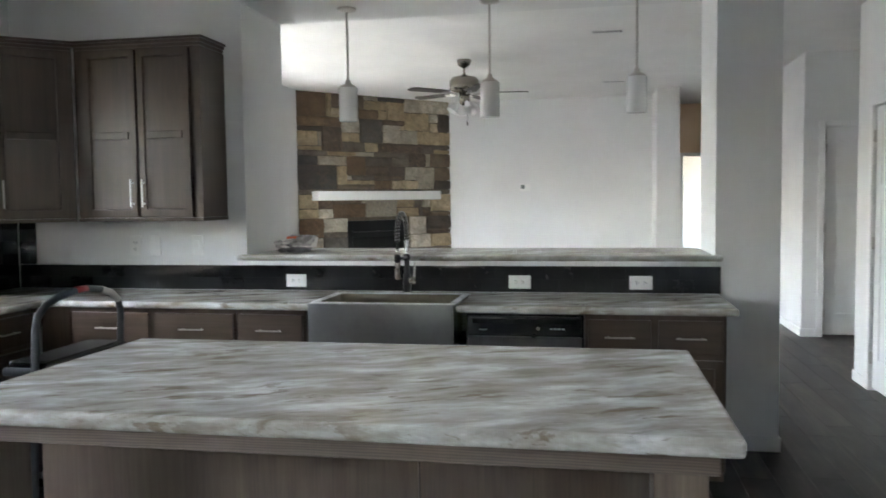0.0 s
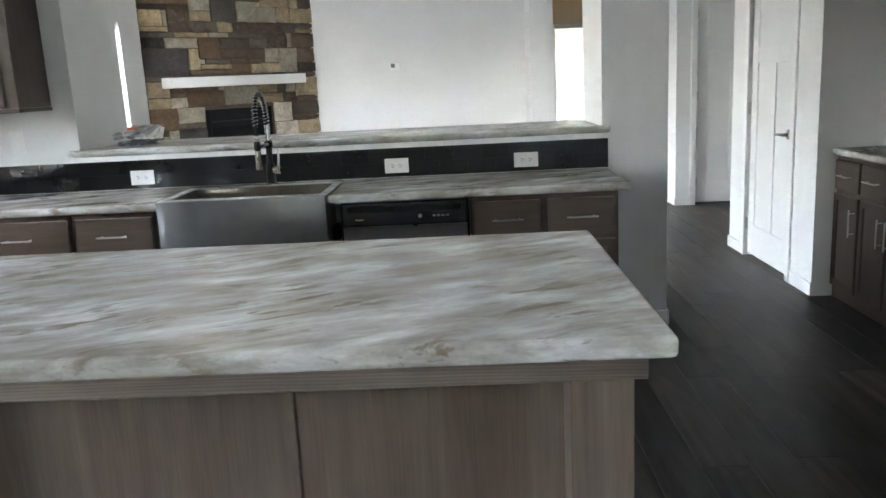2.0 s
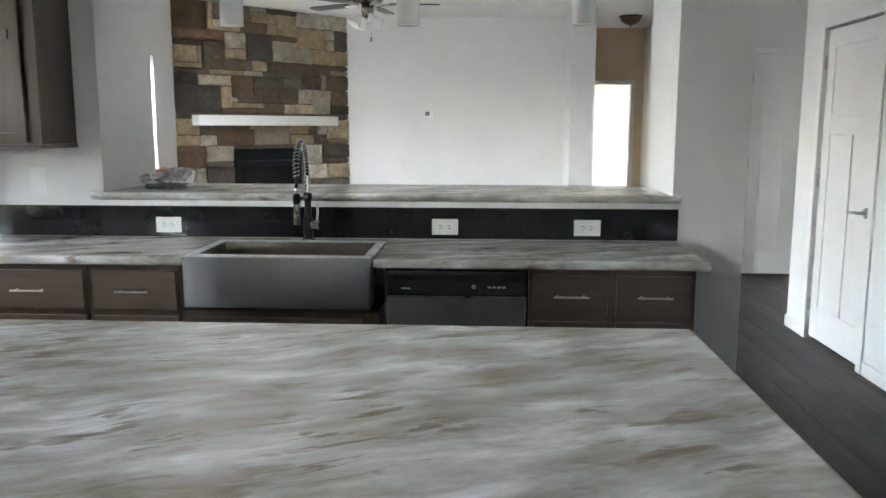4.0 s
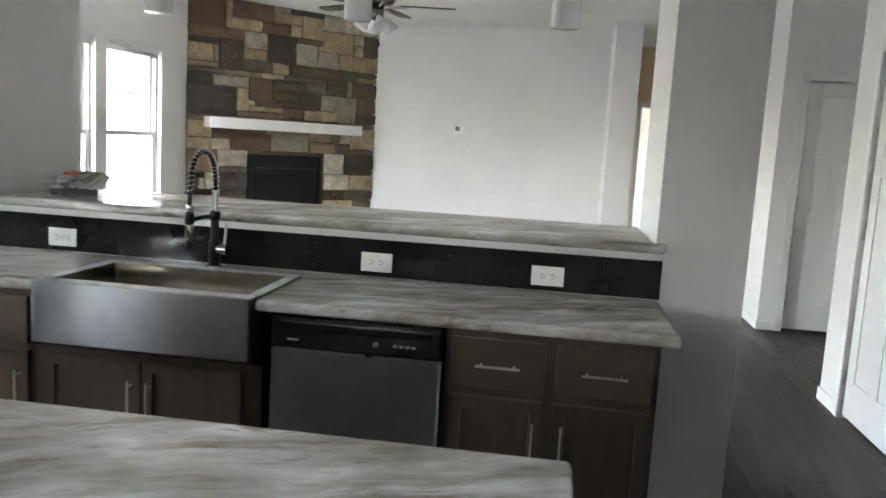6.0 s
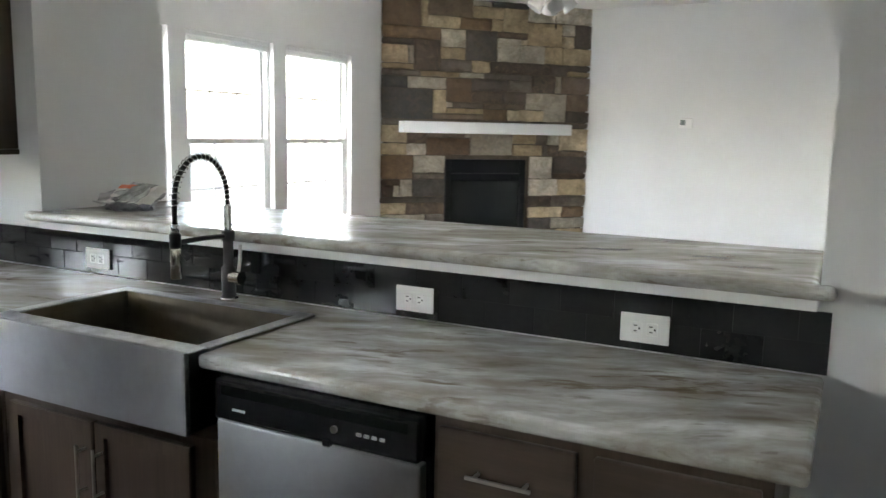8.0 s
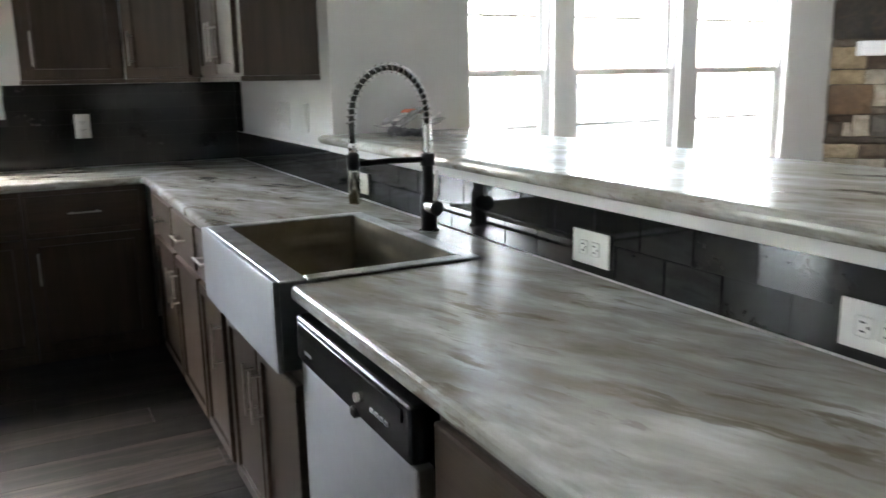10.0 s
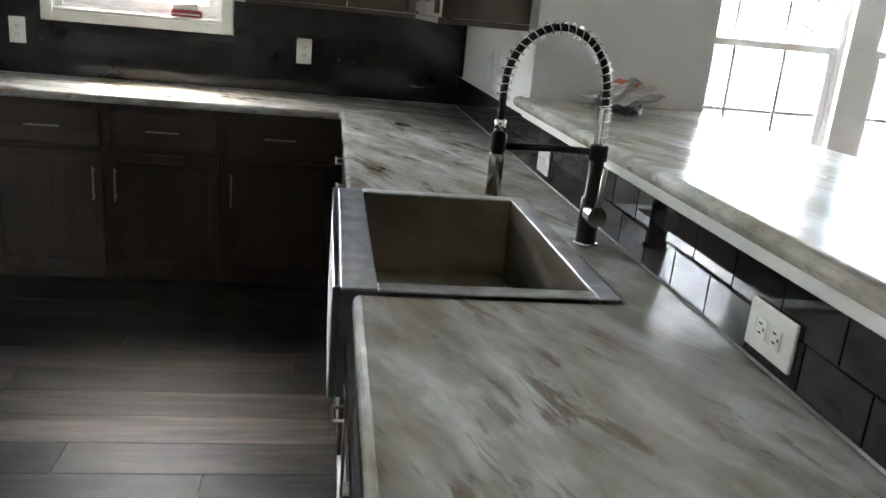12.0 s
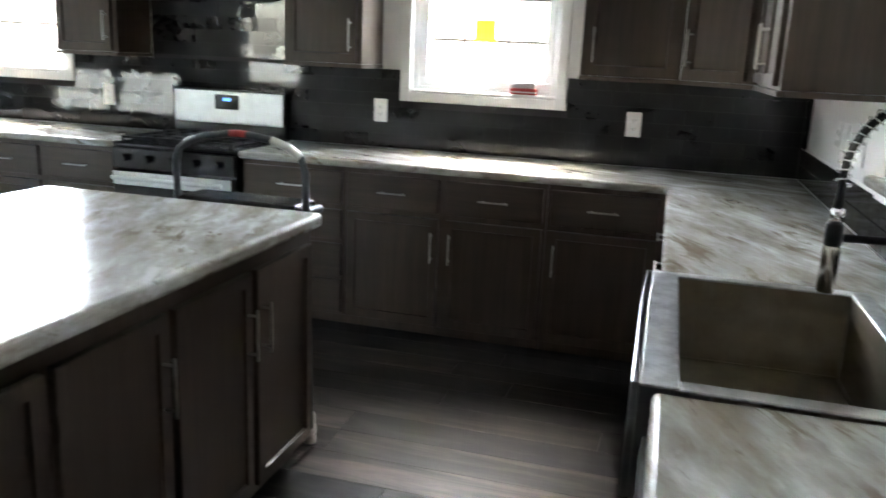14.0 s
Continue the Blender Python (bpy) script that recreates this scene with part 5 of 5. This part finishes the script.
# the sink wall's low strip
strip = solid("backsplash_sink", boxes((WX + 0.009, -0.0035, 0.9145, -0.022, -0.0005, 1.0725)), GROUT, "low strip of glossy charcoal tiles behind the sink", "backsplash")
tile_field(strip, Matrix.Translation((0, -0.0, 0)) @ pose(0, 0, 0, 90, 0, 0), WX + 0.012, -0.023, 0.916, 1.071, tilt=0.06)
corner = solid("backsplash_corner", boxes((WX + 0.009, -0.0035, 1.073, -4.46, -0.0005, 1.366)), GROUT, "charcoal tile return in the corner", "backsplash")
tile_field(corner, pose(0, 0, 0, 90, 0, 0), WX + 0.012, -4.462, 1.075, 1.366)
wback = solid("backsplash_range", boxes((WX + 0.0005, -5.4, 0.9145, WX + 0.0035, LWIN[1] + 0.062, 1.19), (WX + 0.0005, LWIN[1] + 0.062, 0.9145, WX + 0.0035, KWIN[0] - 0.062, 1.366), (WX + 0.0005, KWIN[0] - 0.062, 0.9145, WX + 0.0035, KWIN[1] + 0.062, 1.19), (WX + 0.0005, KWIN[1] + 0.062, 0.9145, WX + 0.0035, -0.004, 1.366), (WX + 0.0005, -3.83, 1.366, WX + 0.0035, -2.765, 2.45)), GROUT, "wall of glossy charcoal subway tiles behind the range", "backsplash")
mw = Matrix.Translation((WX, 0, 0)) @ pose(0, 0, 0, 0, 0, 90) @ pose(0, 0, 0, 90, 0, 0)
tile_field(wback, mw, -5.4, -0.012, 0.916, 1.366, [(KWIN[0] - 0.06, KWIN[1] + 0.06, 1.19, 3), (-6, LWIN[1] + 0.06, 1.19, 3)], tilt=0.025)
tile_field(wback, mw, -3.828, -2.767, 1.39, 2.45, tilt=0.5)

# ashlar stones of the fireplace, by a plan of the wall from the ceiling down: a letter for each stone's colour, # for the firebox
STONEWORK = """
RRRRRRtbbbbbbbpppssssssppppPPPPPPP
RRRRRRtbbbbbbbTTTTTttttppppPPPPPPP
RRRRRRtbbbbbbbTTTTTttttppppPPPPPPP
RRRRRRttttttrrrrrttttttTTTTTTppddd
RRRRRRttttttrrrrrttttttTTTTTTppddd
rrrrrrrrrppppsssssbbbbbTTTTTTttddd
rrrrrrrrrppppsssssPPPPtTTTTTTttddd
dddddBBBBppppsssssPPPPpppptttTTTTT
ttttpBBBBTTTTsssssPPPPpppptttTTTTT
ttttpBBBBTTTTsssssPPPPpppptttTTTTT
ttttpBBBBDDDDDtttbbbbbbbbbbdddDDDD
TTTTTBBBBDDDDDtttbbbbbbbbbbdddtttt
ddddddttttttppPPDDDDDDDDBBBBpbbbbb
sssspppppprrrrddddddDDDDBBBBpbbbbb
sssspppppprrrrddddddDDDDBBBBpbbbbb
SSSSSSSSttrrrrbbbbbddddpppPPPPBBBB
SSSSSSSSttrrrrbbbbbddddpppPPPPBBBB
SSSSSSSSttpDDDDDBBBBBBBpppPPPPBBBB
SSSSSSSSttttttttrrrrTTTTTTPPPPdddd
SSSSSSSSbbbbbbbbrrrrTTTTTTPPPPdddd
dddddbbbbbbbbDDDDDDDddddddddbbbDDD
TTTTBBBbbbbbbpDDDDDDDddddddppttttt
TTTTBBBbbbbbbpPPPPPPPttttDDppttttt
TTTTBBBrrrrrrrPPPPPPPttttDDppttttt
ttttppprrrrrrrPPPPPPPTTTTTdbbttttt
ttttppprrrrrrrPPPPPPPTTTTTdbbBBBBB
rrrrrPPPPP##############ppppdddddd
rrrrrPPPPP##############ppppdddddd
rrrrrPPPPP##############ppppdddddd
rrrrrddddd##############ppppBBBBBB
bbbppsssss##############PPPPPttttt
BBpppsssss##############PPPPPttttt
BBpppsssss##############PPPPPttttt
dddddddddd##############bbbbDDDDDD
ttttbbbbbb##############bbbbDDDDDD
ttttbbbbbb##############TTTTTTrrrr
PPPPPPPddd##############TTTTTTrrrr
PPPPPPPddd##############ssssPPPPPP
ssssstttpp##############ssssPPPPPP
ssssstttpp##############dddddttttt
bbbBBBBBBB##############dddddttttt
bbbBBBBBBB##############pppbbbbbbb
RRRRRRppppttttttddddddPPPPbbbbbbb#
RRRRRRppppttttttddddddPPPPbbbbbbbd
DDDDttttttbbbbbbppppppTTTTTTsssddd
""".split()
STONE_TONE = dict(zip("RrTtPpBbDdSs", [RUST, RUST, TAN_STONE, TAN_STONE, PALE_STONE, PALE_STONE, BROWN_STONE, BROWN_STONE, DARK_STONE, DARK_STONE, SLATE, SLATE]))
nx, nz = len(STONEWORK[0]), len(STONEWORK)
cw, ch = FL / nx, CEILING / nz
used = [[c == "#" for c in row] for row in STONEWORK]
srng = random.Random(21)
for j in range(nz):
    for i in range(nx):
        if used[j][i]:
            continue
        c, w, k = STONEWORK[j][i], 1, 1
        while i + w < nx and STONEWORK[j][i + w] == c and not used[j][i + w]:
            w += 1
        while j + k < nz and STONEWORK[j + k][i:i + w] == c * w:
            k += 1
        for a in range(j, j + k):
            used[a][i:i + w] = [True] * w
        sw, sh = w * cw - 0.012, k * ch - 0.012
        depth = srng.uniform(0.014, 0.034)
        bm = box(BM(), -sw / 2, -depth, -sh / 2, sw / 2, 0.022, sh / 2)
        bmesh.ops.subdivide_edges(bm, edges=[e for e in bm.edges if abs(e.verts[0].co.y - e.verts[1].co.y) < 1e-6], cuts=4, use_grid_fill=True)
        off = Vector((srng.uniform(0, 50), srng.uniform(0, 50), srng.uniform(0, 50)))
        lean = srng.uniform(-0.012, 0.012)
        for v in bm.verts:
            edge = abs(abs(v.co.x) - sw / 2) < 1e-5 or abs(abs(v.co.z) - sh / 2) < 1e-5
            n = noise.noise_vector(v.co * 11 + off)
            if v.co.y < 0:
                v.co.y += n.y * 0.012 + (0.010 if edge else 0) + lean * v.co.z / sh
            if edge:
                v.co.x += n.x * 0.011
                v.co.z += n.z * 0.010
        ob = part("stone", bm, STONE_TONE[c], fp)
        ob.location = ((i + w / 2) * cw, 0.0, CEILING - (j + k / 2) * ch)

# vinyl planks, laid north to south
PW, PL = 0.178, 1.22
floor = bpy.data.objects["floor"]
plank_mesh = beveled_mesh("plank", PW - 0.0015, PL - 0.0015, 0.011, 0.0012, PLANK)
prng = random.Random(8)
rest_v, rest_f = [], []
col = 0
x = WX - 0.02
while x < 3.4:
    y = SOUTH - prng.uniform(0, PL)
    while y < 11.1:
        cx, cy = x + PW / 2, y + PL / 2
        if cx > EAST + 0.12 and cy < 0.7:
            y += PL
            continue
        if -3.95 < cx < 1.5 and -4.4 < cy < 3.2:
            ob = new("plank", plank_mesh)
            ob.parent = floor
            ob.matrix_basis = pose(cx, cy, 0.0)
        else:
            i = len(rest_v)
            for dz in (0.0, -0.011):
                rest_v += [(cx + sx * (PW / 2 - 0.001), cy + sy * (PL / 2 - 0.001), dz) for sx, sy in ((-1, -1), (1, -1), (1, 1), (-1, 1))]
            rest_f += [(i, i + 1, i + 2, i + 3)] + [(i + a, i + 4 + a, i + 4 + (a + 1) % 4, i + (a + 1) % 4) for a in range(4)]
        y += PL
    x += PW
me = bpy.data.meshes.new("planks")
me.from_pydata(rest_v, [], rest_f)
me.materials.append(PLANK)
rest = tagged(new("planks", me), "", "", "", "stuff")
rest.parent = floor
